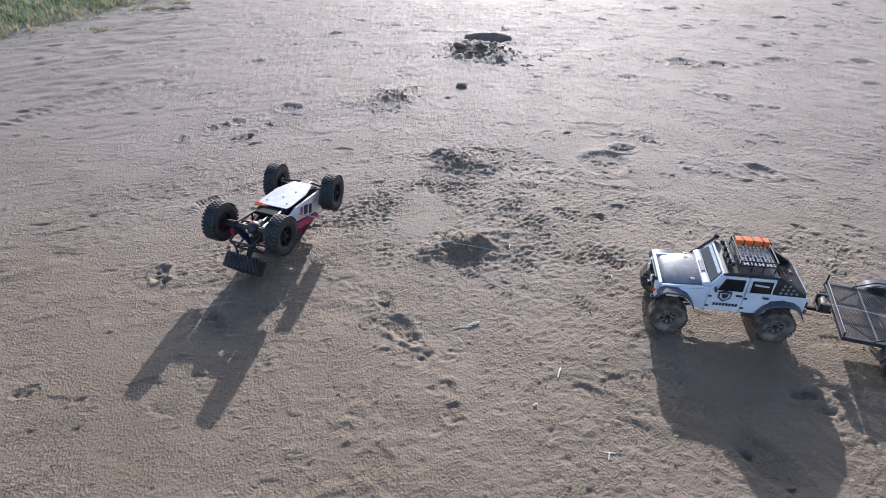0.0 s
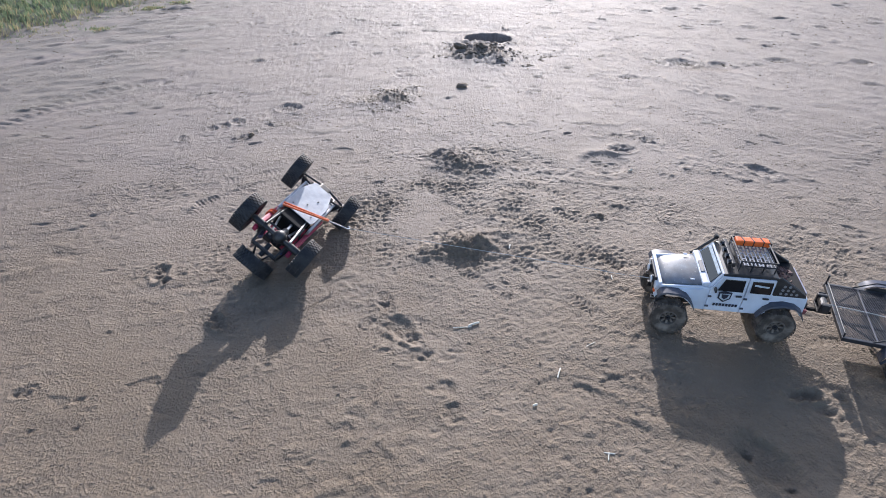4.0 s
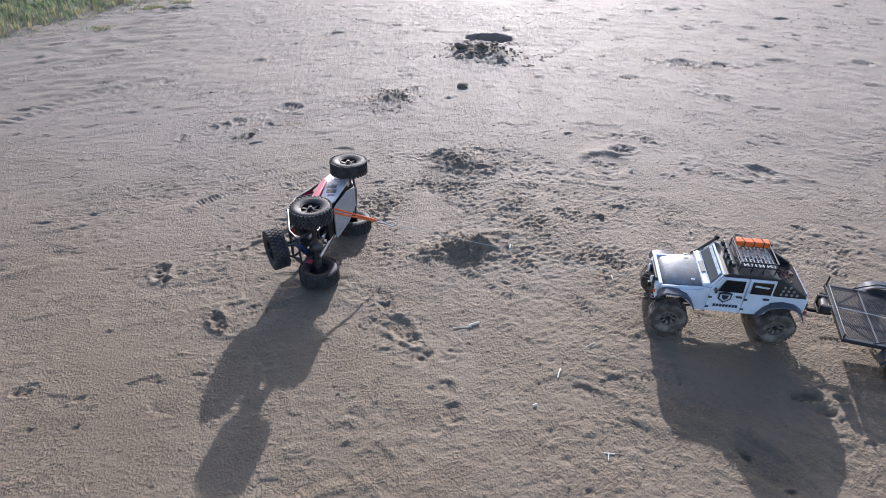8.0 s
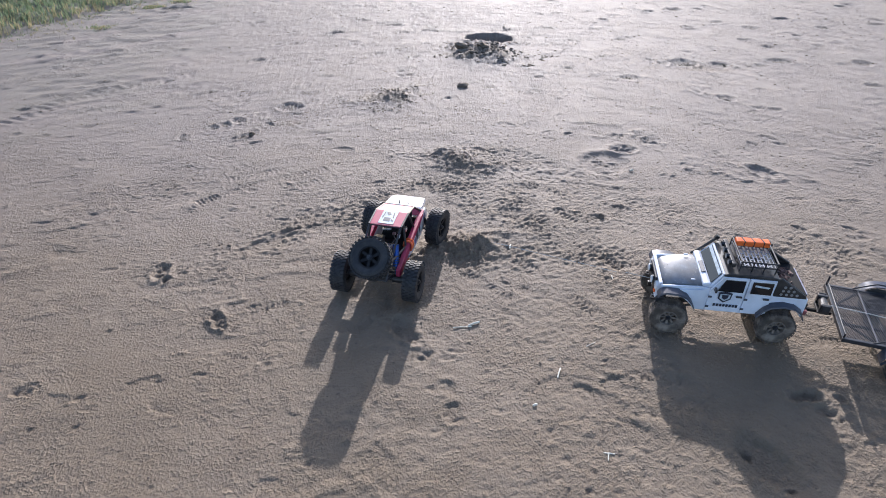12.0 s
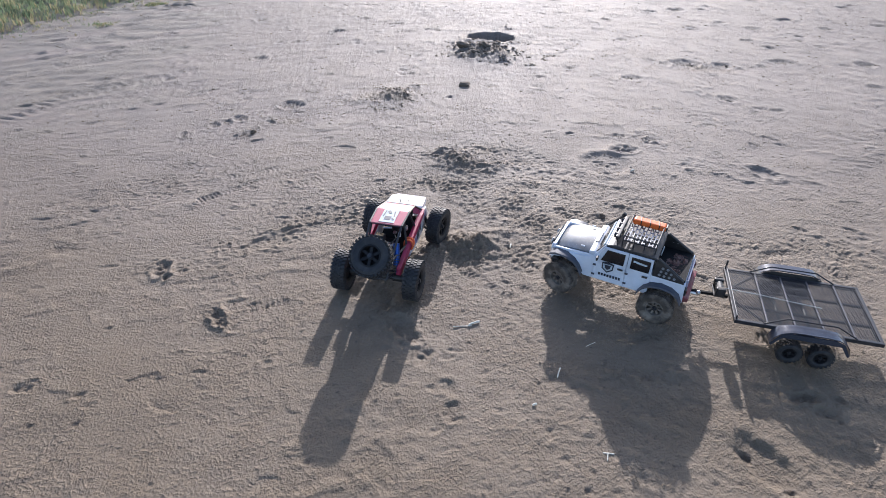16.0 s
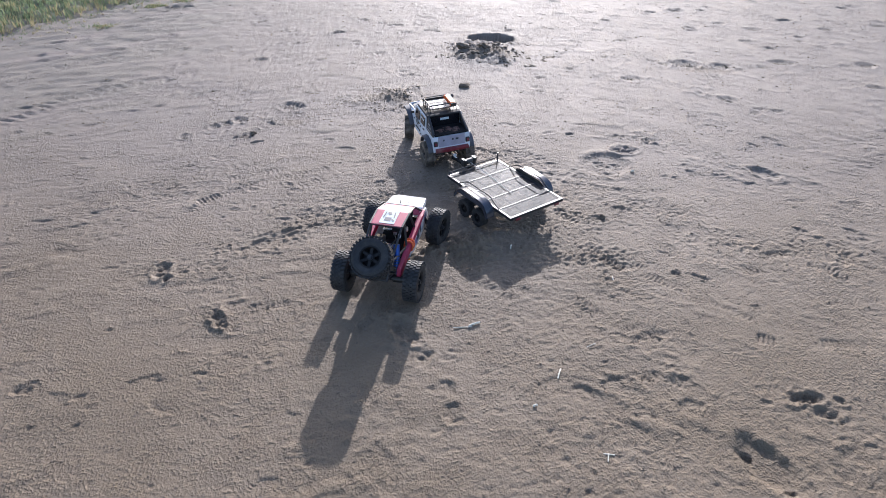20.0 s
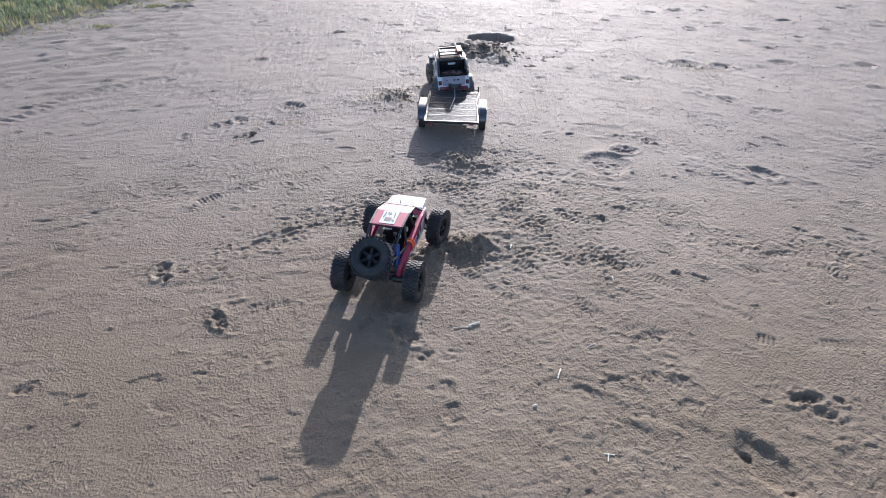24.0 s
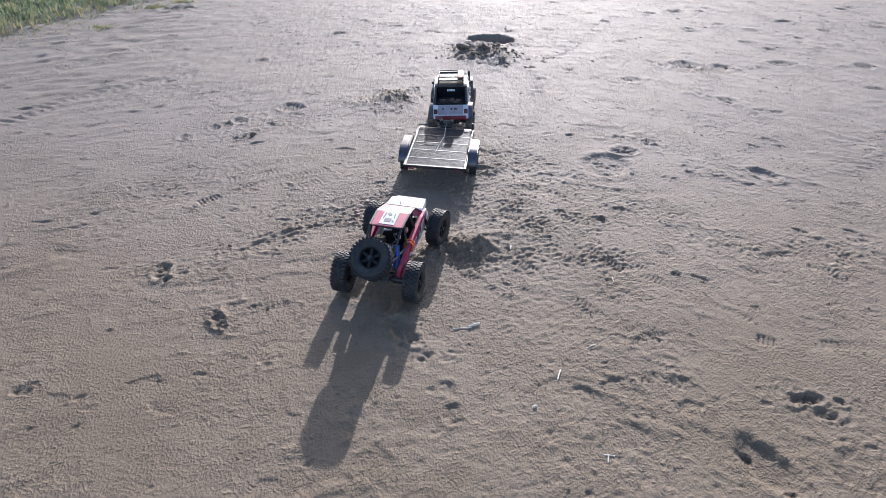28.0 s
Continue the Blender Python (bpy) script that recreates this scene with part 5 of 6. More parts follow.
    rod(bm, (0.217, -0.072, 0.177), (0.217, 0.072, 0.177), 0.004, 8)
    part("windscreen_frame", bm, WHITE, j)
    bm = bmesh.new()
    prism(bm, [(0.186, 0.212), (0.186, 0.219), (0.17, 0.2245), (0.05, 0.2245), (0.03, 0.219), (0.03, 0.212)], -0.0735, 0.0735, 0.003)
    roof = part("roof", bm, BLACK, j, "black hard top")
    bm = bmesh.new()
    prism(bm, [(0.04, 0.085), (0.20, 0.085), (0.20, 0.15), (0.18, 0.20), (0.04, 0.205)], -0.066, 0.066)
    part("cab_interior", bm, BLACK, j)
    bm = bmesh.new()
    plate(bm, [(0.031, -0.064, 0.165), (0.031, 0.064, 0.165), (0.031, 0.064, 0.212), (0.031, -0.064, 0.212)][::-1], 0.002)
    part("rear_window", bm, DARK_GLASS, j)
    bm = bmesh.new()
    box(bm, (0.002, 0.036, 0.010), (0.027, 0.0, 0.199))
    part("rear_window_decal", bm, PALE_DECAL, j)
    # snorkel
    bm = bmesh.new()
    tube(bm, [(0.240, -0.080, 0.165), (0.217, -0.082, 0.182), (0.178, -0.080, 0.230)], 0.0045)
    box(bm, (0.013, 0.011, 0.013), (0.177, -0.080, 0.235), (0, -30, 0), 0.003)
    part("snorkel", bm, BLACK, j, smooth=True)
    # wing mirrors
    for s in (-1, 1):
        bm = bmesh.new()
        box(bm, (0.006, 0.014, 0.012), (0.203, s * 0.092, 0.176), (0, 0, 0), 0.002)
        part("mirror", bm, BLACK, j)
    # roof rack
    rack = []
    z = 0.234
    bm = bmesh.new()
    for zz in (z, z + 0.016):
        tube(bm, [(0.042, -0.056, zz), (0.143, -0.056, zz), (0.143, 0.056, zz), (0.042, 0.056, zz)], 0.0024, 6, closed=True)
    for x in (0.042, 0.076, 0.109, 0.143):
        for s in (-1, 1):
            rod(bm, (x, s * 0.056, 0.212), (x, s * 0.056, z + 0.016), 0.002, 6)
    r = part("roof_rack", bm, BLACK_SATIN, j, "black roof rack with a plate-steel floor")
    r.location.z = 0.009
    bm = bmesh.new()
    for k in range(10):
        x = 0.045 + 0.0107 * k
        box(bm, (0.0032, 0.108, 0.002), (x, 0, z))
    for m in range(9):
        y = -0.048 + 0.012 * m
        for k in range(9):
            if (k + m) % 2:
                box(bm, (0.0107, 0.0032, 0.002), (0.0504 + 0.0107 * k, y, z))
    part("rack_floor", bm, ALLOY, r, "grey perforated rack floor")
    bm = bmesh.new()
    box(bm, (0.012, 0.112, 0.014), (0.162, 0, 0.238), (0, 0, 0), 0.003)
    bar = part("light_bar", bm, BLACK, j, "black roof light bar")
    bar.location.z = 0.004
    for k in range(4):
        bm = bmesh.new()
        cyl(bm, 0.0075, 0.01, pose(0.170, (k - 1.5) * 0.027, 0.238, 0, 90, 0), 14)
        part("lamp", bm, DARK_GLASS, bar)
    bm = bmesh.new()
    prism(bm, [(0.040, 0.2365), (0.134, 0.2365), (0.141, 0.243), (0.136, 0.2545), (0.041, 0.2545), (0.035, 0.244)], -0.053, -0.031, 0.003)
    case = part("rescue_board", bm, ORANGE, j, "bright orange box strapped on the roof rack")
    case.location.z = 0.009
    for x in (0.06, 0.088, 0.116):
        bm = bmesh.new()
        box(bm, (0.0035, 0.0235, 0.0195), (x, -0.042, 0.2458), (0, 0, 14), 0.001)
        part("strap", bm, BLACK, case)
    bm = bmesh.new()
    box(bm, (0.005, 0.0215, 0.014), (0.0350, -0.042, 0.2455), (0, 0, 0), 0.002)
    part("end_cap", bm, BLACK, case)
    # load bed: sloping side guards with holes, tailgate, load
    for s in (-1, 1):
        bm = bmesh.new()
        prism(bm, [(0.034, 0.158), (0.034, 0.218, 0.9), (0.022, 0.218, 0.9), (-0.058, 0.168), (-0.062, 0.158)], s * 0.071, s * 0.0775, 0.0015)
        guard = part("bed_guard", bm, BLACK, j, "black sloping bed guard with round holes")
        for row in range(3):
            for k in range(4 - row):
                bm = bmesh.new()
                x, zz = 0.014 - 0.015 * k - 0.003 * row, 0.169 + 0.012 * row
                cyl(bm, 0.0042, 0.0085 * 0.9, pose(x, s * (0.0742 - 0.0016 * row), zz, 90, 0, 0), 8)
                part("hole", bm, ALLOY, guard)
        bm = bmesh.new()
        tube(bm, [(0.026, s * 0.066, 0.219), (-0.056, s * 0.07, 0.167)], 0.0038)
        part("bed_bar", bm, BLACK_SATIN, j, smooth=True)
        bm = bmesh.new()
        box(bm, (0.008, 0.016, 0.022), (-0.07, s * 0.068, 0.128), (0, 0, 0), 0.002)
        tail = part("tail_light", bm, BLACK, j)
        bm = bmesh.new()
        box(bm, (0.003, 0.008, 0.012), (-0.0745, s * 0.068, 0.129), (0, 0, 0), 0.001)
        part("lens", bm, TAIL_RED, tail)
    bm = bmesh.new()
    box(bm, (0.006, 0.112, 0.048), (-0.069, 0, 0.136), (0, 0, 0), 0.002)
    gate = part("tailgate", bm, SHADED_WHITE, j, "white tailgate painted lilac-grey for its shade, with small dark marks")
    for y, w in ((-0.004, 0.008), (-0.022, 0.012), (0.034, 0.006)):
        bm = bmesh.new()
        box(bm, (0.001, w, 0.008), (-0.0726, y, 0.142), (45 if y == -0.004 else 0, 0, 0))
        part("mark", bm, DARK_DECAL, gate)
    bm = bmesh.new()
    prism(bm, [(-0.068, 0.086), (-0.084, 0.09), (-0.086, 0.104), (-0.068, 0.106)], -0.07, 0.07, 0.002)
    part("rear_bumper", bm, TAIL_RED, j, "dull red rear bumper")
    bm = bmesh.new()
    rod(bm, (-0.07, 0, 0.082), (-0.105, 0, 0.082), 0.005, 8)
    bmesh.ops.create_icosphere(bm, subdivisions=2, radius=0.008, matrix=pose(-0.108, 0, 0.088))
    part("tow_ball", bm, STEEL, j, smooth=True)
    bm = bmesh.new()
    box(bm, (0.094, 0.136, 0.006), (-0.016, 0, 0.163), (0, 0, 0))
    part("bed_floor", bm, MATT_BLACK, j)
    dice2 = random.Random(4)
    for k in range(12):
        bm = bmesh.new()
        bmesh.ops.create_icosphere(bm, subdivisions=2, radius=0.0125, matrix=pose(dice2.uniform(-0.042, 0.012), dice2.uniform(-0.045, 0.045), 0.163, 0, 0, 50 * k)
                                   @ Matrix.Diagonal((1.3, 1.0, 0.35, 1)))
        for v in bm.verts:
            v.co += Vector((dice2.uniform(-1, 1), dice2.uniform(-1, 1), dice2.uniform(-1, 1))) * 0.0045
        part("bed_load", bm, BED_LOAD, j, "crumpled rust-brown cloth load", smooth=True)
    # flares over the wheels
    for path in ([(0.360, 0.138), (0.354, 0.150), (0.338, 0.156), (0.300, 0.154), (0.276, 0.143), (0.259, 0.124), (0.246, 0.100)],
                 [(0.066, 0.094), (0.052, 0.120), (0.032, 0.136), (0.0, 0.143), (-0.032, 0.138), (-0.056, 0.122), (-0.068, 0.096)]):
        for s in (-1, 1):
            bm = bmesh.new()
            vs = [[bm.verts.new((x, y, z + o)) for o, y in ((0, s * 0.074), (-0.002, s * 0.097), (-0.0075, s * 0.099), (-0.0075, s * 0.095), (-0.005, s * 0.074))] for x, z in path]
            for a, b in zip(vs, vs[1:]):
                for k in range(5):
                    bm.faces.new((a[k], a[(k + 1) % 5], b[(k + 1) % 5], b[k]))
            bm.faces.new(vs[0])
            bm.faces.new(vs[-1][::-1])
            part("wheel_flare", bm, FLARE, j, "blue-grey wheel flare", smooth=True)
    for x in (0, JW):
        bm = bmesh.new()
        rod(bm, (x, -0.085, JR), (x, 0.085, JR), 0.0075, 10)
        bmesh.ops.create_icosphere(bm, subdivisions=2, radius=0.018, matrix=pose(x, -0.015, JR))
        for s in (-1, 1):
            rod(bm, (x, s * 0.05, JR), (0.16 - 0.0 * x, s * 0.03, 0.07), 0.004, 8)
            rod(bm, (x, s * 0.058, JR), (x + (0.02 if x else -0.02), s * 0.045, 0.12), 0.006, 10)
        part("axle", bm, BLACK, j, smooth=True)
    wheels = {}
    for name, x, s in (("RL", 0, 1), ("RR", 0, -1), ("FL", JW, 1), ("FR", JW, -1)):
        wheels[name] = wheel(j, (x, s * JT, JR), JR, 0.044, RUBBER_DUSTY, RIM_GREY, lugs=34, spokes=8, flip=s, rim_share=0.46, lug=0.6)
    # the body sits wide over its chassis and leans a little to its left on soft springs
    lean = pose(0, 0, 0.068, -3, 0, 0) @ pose(0, 0, -0.06) @ Matrix.Diagonal((1, 1.09, 1, 1))
    for ob in j.children:
        if ob.name.split(".")[0] not in ("wheel", "axle", "chassis", "tow_ball"):
            ob.matrix_basis = lean @ ob.matrix_basis
    # the winch rope, in short stiff lengths with a hook at the end
    links = []
    for k in range(22):
        bm = bmesh.new()
        rod(bm, (0, 0, 0), (0.06, 0, 0), 0.0008, 5)
        links.append(part("winch_rope", bm, ROPE, j, "thin pale winch rope" if not k else ""))
    j.scale = (JS, JS, JS)
    return j, wheels, links


# ---- the trailer: origin on the ground under the middle of its deck, x forwards ----
TL, TW, TZ, TR = 0.195, 0.13, 0.10, 0.037


def build_trailer():
    t = thing("car_trailer", "black model car trailer with expanded-metal deck and twin axles", "trailer")
    bm = bmesh.new()
    for s in (-1, 1):
        box(bm, (2 * TL, 0.010, 0.012), (0, s * (TW - 0.005), TZ - 0.006), (0, 0, 0), 0.0015)
    for x in (-TL + 0.005, TL - 0.005):
        box(bm, (0.010, 2 * TW - 0.02, 0.012), (x, 0, TZ - 0.006), (0, 0, 0), 0.0015)
    part("deck_frame", bm, BLACK_SATIN, t, "glossy black deck frame")
    for x in (0.105, 0.03, -0.045, -0.122):
        bm = bmesh.new()
        box(bm, (0.005, 2 * TW - 0.022, 0.010), (x, 0, TZ - 0.0042), (0, 0, 0), 0.001)
        part("cross_member", bm, BAR_GREY, t)
    for s in (-1, 1):
        bm = bmesh.new()
        rod(bm, (0.185, s * 0.03, TZ - 0.007), (0.108, s * 0.112, TZ - 0.007), 0.004, 6)
        part("brace", bm, BLACK_SATIN, t)
        bm = bmesh.new()
        box(bm, (0.38, 0.006, 0.008), (0, s * 0.045, TZ - 0.012), (0, 0, 0), 0.001)
        part("stringer", bm, BLACK_SATIN, t)
    # expanded metal: a lattice of thin slanted strands
    bm = bmesh.new()
    step, z = 0.0044, TZ - 0.0015
    span = 2 * TW - 0.022
    n = int((2 * TL - 0.02 + span * 0.5) / step)
    for lean in (-1, 1):
        for k in range(n):
            x0 = -TL + 0.01 + k * step - span * 0.5
            a, b = (x0, -span / 2 * lean), (x0 + span * 0.5, span / 2 * lean)
            lim0, lim1 = -TL + 0.01, TL - 0.01
            def cut(p, q, lim):
                f = (lim - p[0]) / (q[0] - p[0])
                return (lim, p[1] + (q[1] - p[1]) * f)
            if b[0] <= lim0 or a[0] >= lim1:
                continue
            if a[0] < lim0:
                a = cut(a, b, lim0)
            if b[0] > lim1:
                b = cut(a, b, lim1)
            d = Vector((b[0] - a[0], b[1] - a[1], 0))
            if d.length < 0.004:
                continue
            o = Vector((-d.y, d.x, 0)).normalized() * 0.0005
            zz = z + 0.0004 * lean
            v = [bm.verts.new((a[0] + o.x * q, a[1] + o.y * q, zz + h)) for h in (-0.0005, 0.0006) for q in (-1, 1)]
            w = [bm.verts.new((b[0] + o.x * q, b[1] + o.y * q, zz + h)) for h in (-0.0005, 0.0006) for q in (-1, 1)]
            for i, j in ((0, 1), (1, 3), (3, 2), (2, 0)):
                bm.faces.new((v[i], v[j], w[j], w[i]))
    part("deck_mesh", bm, MESH_DARK, t, "dark expanded-metal deck floor")
    # front rail, posts and winch
    bm = bmesh.new()
    tube(bm, [(TL - 0.004, -TW + 0.006, TZ), (TL - 0.004, -TW + 0.006, TZ + 0.032)], 0.003)
    tube(bm, [(TL - 0.004, TW - 0.006, TZ), (TL - 0.004, TW - 0.006, TZ + 0.012), (TL - 0.004, -TW + 0.006, TZ + 0.012)], 0.0022)
    part("front_rail", bm, BLACK_SATIN, t, smooth=True)
    bm = bmesh.new()
    box(bm, (0.115, 0.010, 0.009), (0.252, 0, TZ - 0.016), (0, 0, 0), 0.002)
    box(bm, (0.03, 0.02, 0.012), (0.32, 0, TZ - 0.013), (0, 0, 0), 0.003)
    part("tow_bar", bm, MATT_BLACK, t)
    bm = bmesh.new()
    rod(bm, (0.307, 0, TZ - 0.012), (0.333, 0, TZ - 0.002), 0.004, 8)
    part("hitch_latch", bm, STEEL, t)
    bm = bmesh.new()
    box(bm, (0.03, 0.052, 0.006), (0.226, 0, TZ - 0.004), (0, 0, 0), 0.001)
    cyl(bm, 0.012, 0.03, pose(0.226, 0.0, TZ + 0.013, 90, 0, 0), 16)
    box(bm, (0.028, 0.012, 0.03), (0.226, 0.024, TZ + 0.012), (0, 0, 0), 0.003)
    box(bm, (0.028, 0.012, 0.03), (0.226, -0.024, TZ + 0.012), (0, 0, 0), 0.003)
    winch = part("winch", bm, BLACK, t, "black winch")
    for s in (-1, 1):
        bm = bmesh.new()
        box(bm, (0.02, 0.003, 0.02), (0.226, s * 0.032, TZ + 0.018), (0, 0, 0), 0.001)
        part("side_plate", bm, BLACK_SATIN, winch)
    bm = bmesh.new()
    tube(bm, [(0.215, 0, TZ + 0.012), (0.10, -0.006, TZ + 0.003), (0.02, 0.004, TZ + 0.003), (-0.06, 0.012, TZ + 0.003)], 0.0012, 6)
    part("winch_rope", bm, ROPE, t, "thin pale rope lying on the deck")
    # mudguards: a bent sheet over both wheels, with a rail above
    for s in (-1, 1):
        bm = bmesh.new()
        path = [(0.100, 0.066), (0.093, 0.088), (0.078, 0.104), (0.056, 0.113), (0.03, 0.1155), (-0.04, 0.1155), (-0.066, 0.113), (-0.086, 0.104), (-0.1, 0.088), (-0.108, 0.066)]
        y0, y1 = s * (TW + 0.001), s * (TW + 0.036)
        out = [[bm.verts.new((x, y, z + o)) for y, o in ((y0, 0), (y1, 0), (y1, 0.003), (y0, 0.003))] for x, z in path]
        for a, b in zip(out, out[1:]):
            for k in range(4):
                bm.faces.new((a[k], a[(k + 1) % 4], b[(k + 1) % 4], b[k]))
        bm.faces.new(out[0])
        bm.faces.new(out[-1][::-1])
        guard = part("mudguard", bm, FENDER_GREY, t, "glossy grey mudguard over two wheels", smooth=True)
        bm = bmesh.new()
        prism(bm, [(0.100, 0.066), (0.078, 0.103), (0.055, 0.112), (-0.062, 0.112), (-0.085, 0.103), (-0.107, 0.066), (-0.102, 0.062), (-0.078, 0.095), (0.072, 0.095), (0.095, 0.062)],
              s * (TW + 0.0345), s * (TW + 0.0375))
        part("lip", bm, FENDER_GREY, guard)
        bm = bmesh.new()
        prism(bm, [(0.08, TZ), (0.076, 0.104), (0.055, 0.113), (-0.062, 0.113), (-0.084, 0.104), (-0.09, TZ)], s * (TW - 0.002), s * (TW + 0.0005))
        part("inner_wall", bm, BLACK, guard)
        bm = bmesh.new()
        tube(bm, [(0.118, s * (TW - 0.004), TZ), (0.062, s * (TW - 0.004), 0.130), (-0.068, s * (TW - 0.004), 0.130), (-0.125, s * (TW - 0.004), TZ)], 0.0022, 6)
        part("side_rail", bm, BLACK_SATIN, t, smooth=True)
        bm = bmesh.new()
        box(bm, (0.004, 0.022, 0.008), (-TL - 0.002, s * 0.095, TZ - 0.012), (0, 0, 0), 0.001)
        part("tail_light", bm, TAIL_RED, t)
        bm = bmesh.new()
        box(bm, (0.05, 0.006, 0.02), (-0.002, s * 0.118, 0.078), (0, 0, 0), 0.002)
        rod(bm, (0.037, s * 0.118, 0.07), (0.037, s * 0.118, TR), 0.005, 8)
        rod(bm, (-0.045, s * 0.118, 0.07), (-0.045, s * 0.118, TR), 0.005, 8)
        rod(bm, (0.06, s * 0.118, 0.062), (-0.07, s * 0.118, 0.062), 0.004, 8)
        part("suspension", bm, BLACK, t)
    bm = bmesh.new()
    for x in (0.037, -0.045):
        rod(bm, (x, -0.15, TR), (x, 0.15, TR), 0.005, 8)
    part("axle", bm, BLACK, t)
    wheels = []
    for x in (0.037, -0.045):
        for s in (-1, 1):
            wheels.append((wheel(t, (x, s * 0.150, TR), TR - 0.002, 0.03, RUBBER, RIM_BLACK, lugs=18, spokes=6, flip=s), x, s))
    return t, wheels


crawler, strap, crawler_wheels = build_crawler()
jeep, jeep_wheels, rope_links = build_jeep()
trailer, trailer_wheels = build_trailer()

# ---- loose things on the sand ----


def ball():
    bm = bmesh.new()
    bmesh.ops.create_icosphere(bm, subdivisions=1, radius=1.0)
    v, f = [tuple(q.co) for q in bm.verts], [[q.index for q in p.verts] for p in bm.faces]
    bm.free()
    return np.array(v), np.array(f)


BALL_V, BALL_F = ball()


def lumps(name, places, material, seed, flat=0.5, sink=0.05):
    """One mesh of many rough little lumps lying on the sand: rows of x, y, size."""
    rng = np.random.default_rng(seed)
    a = np.array(places, dtype=float)
    z = heights(a[:, :2])
    n, k = len(a), len(BALL_V)
    v = np.repeat(BALL_V[None], n, 0) * (1 + 0.35 * rng.uniform(-1, 1, (n, k, 1)))
    v = v * np.stack([rng.uniform(0.8, 1.3, n), rng.uniform(0.6, 1.0, n), rng.uniform(0.7, 1.2, n) * flat], -1)[:, None, :]
    t = rng.uniform(0, 6.283, n)[:, None]
    x, y = v[..., 0] * np.cos(t) - v[..., 1] * np.sin(t), v[..., 0] * np.sin(t) + v[..., 1] * np.cos(t)
    s = a[:, 2][:, None]
    co = np.stack([x * s + a[:, 0][:, None], y * s + a[:, 1][:, None], v[..., 2] * s + z[:, None] + sink * s], -1).reshape(-1, 3)
    faces = (BALL_F[None] + (np.arange(n) * k)[:, None, None]).reshape(-1, 3)
    me = bpy.data.meshes.new(name)
    me.from_pydata(co.tolist(), [], faces.tolist())
    me.materials.append(material)
    return new(name, me)


loose = random.Random(21)


def crumbs(kind, cx, cy, sx, sy, count, size):
    """A strewn patch of crumbs: kind, middle, spread along x and y, how many, size; they gather in small knots."""
    knots = [(loose.gauss(cx, sx), loose.gauss(cy, sy)) for _ in range(max(4, count // 14))]
    places = []
    for _ in range(count):
        kx, ky = loose.choice(knots)
        places.append((loose.gauss(kx, 0.25 * sx), loose.gauss(ky, 0.25 * sy), size * 0.75 * loose.uniform(0.2, 1.0) ** 1.8))
    ob = lumps("soil_crumbs", places, CLOD if kind == "dark" else CLOD_DRY, count, 0.42, -0.05)
    tagged(ob, "loose dark crumbs of turned soil on sand" if kind == "dark" else "loose dry crumbs of sand", "soil", kind="stuff")


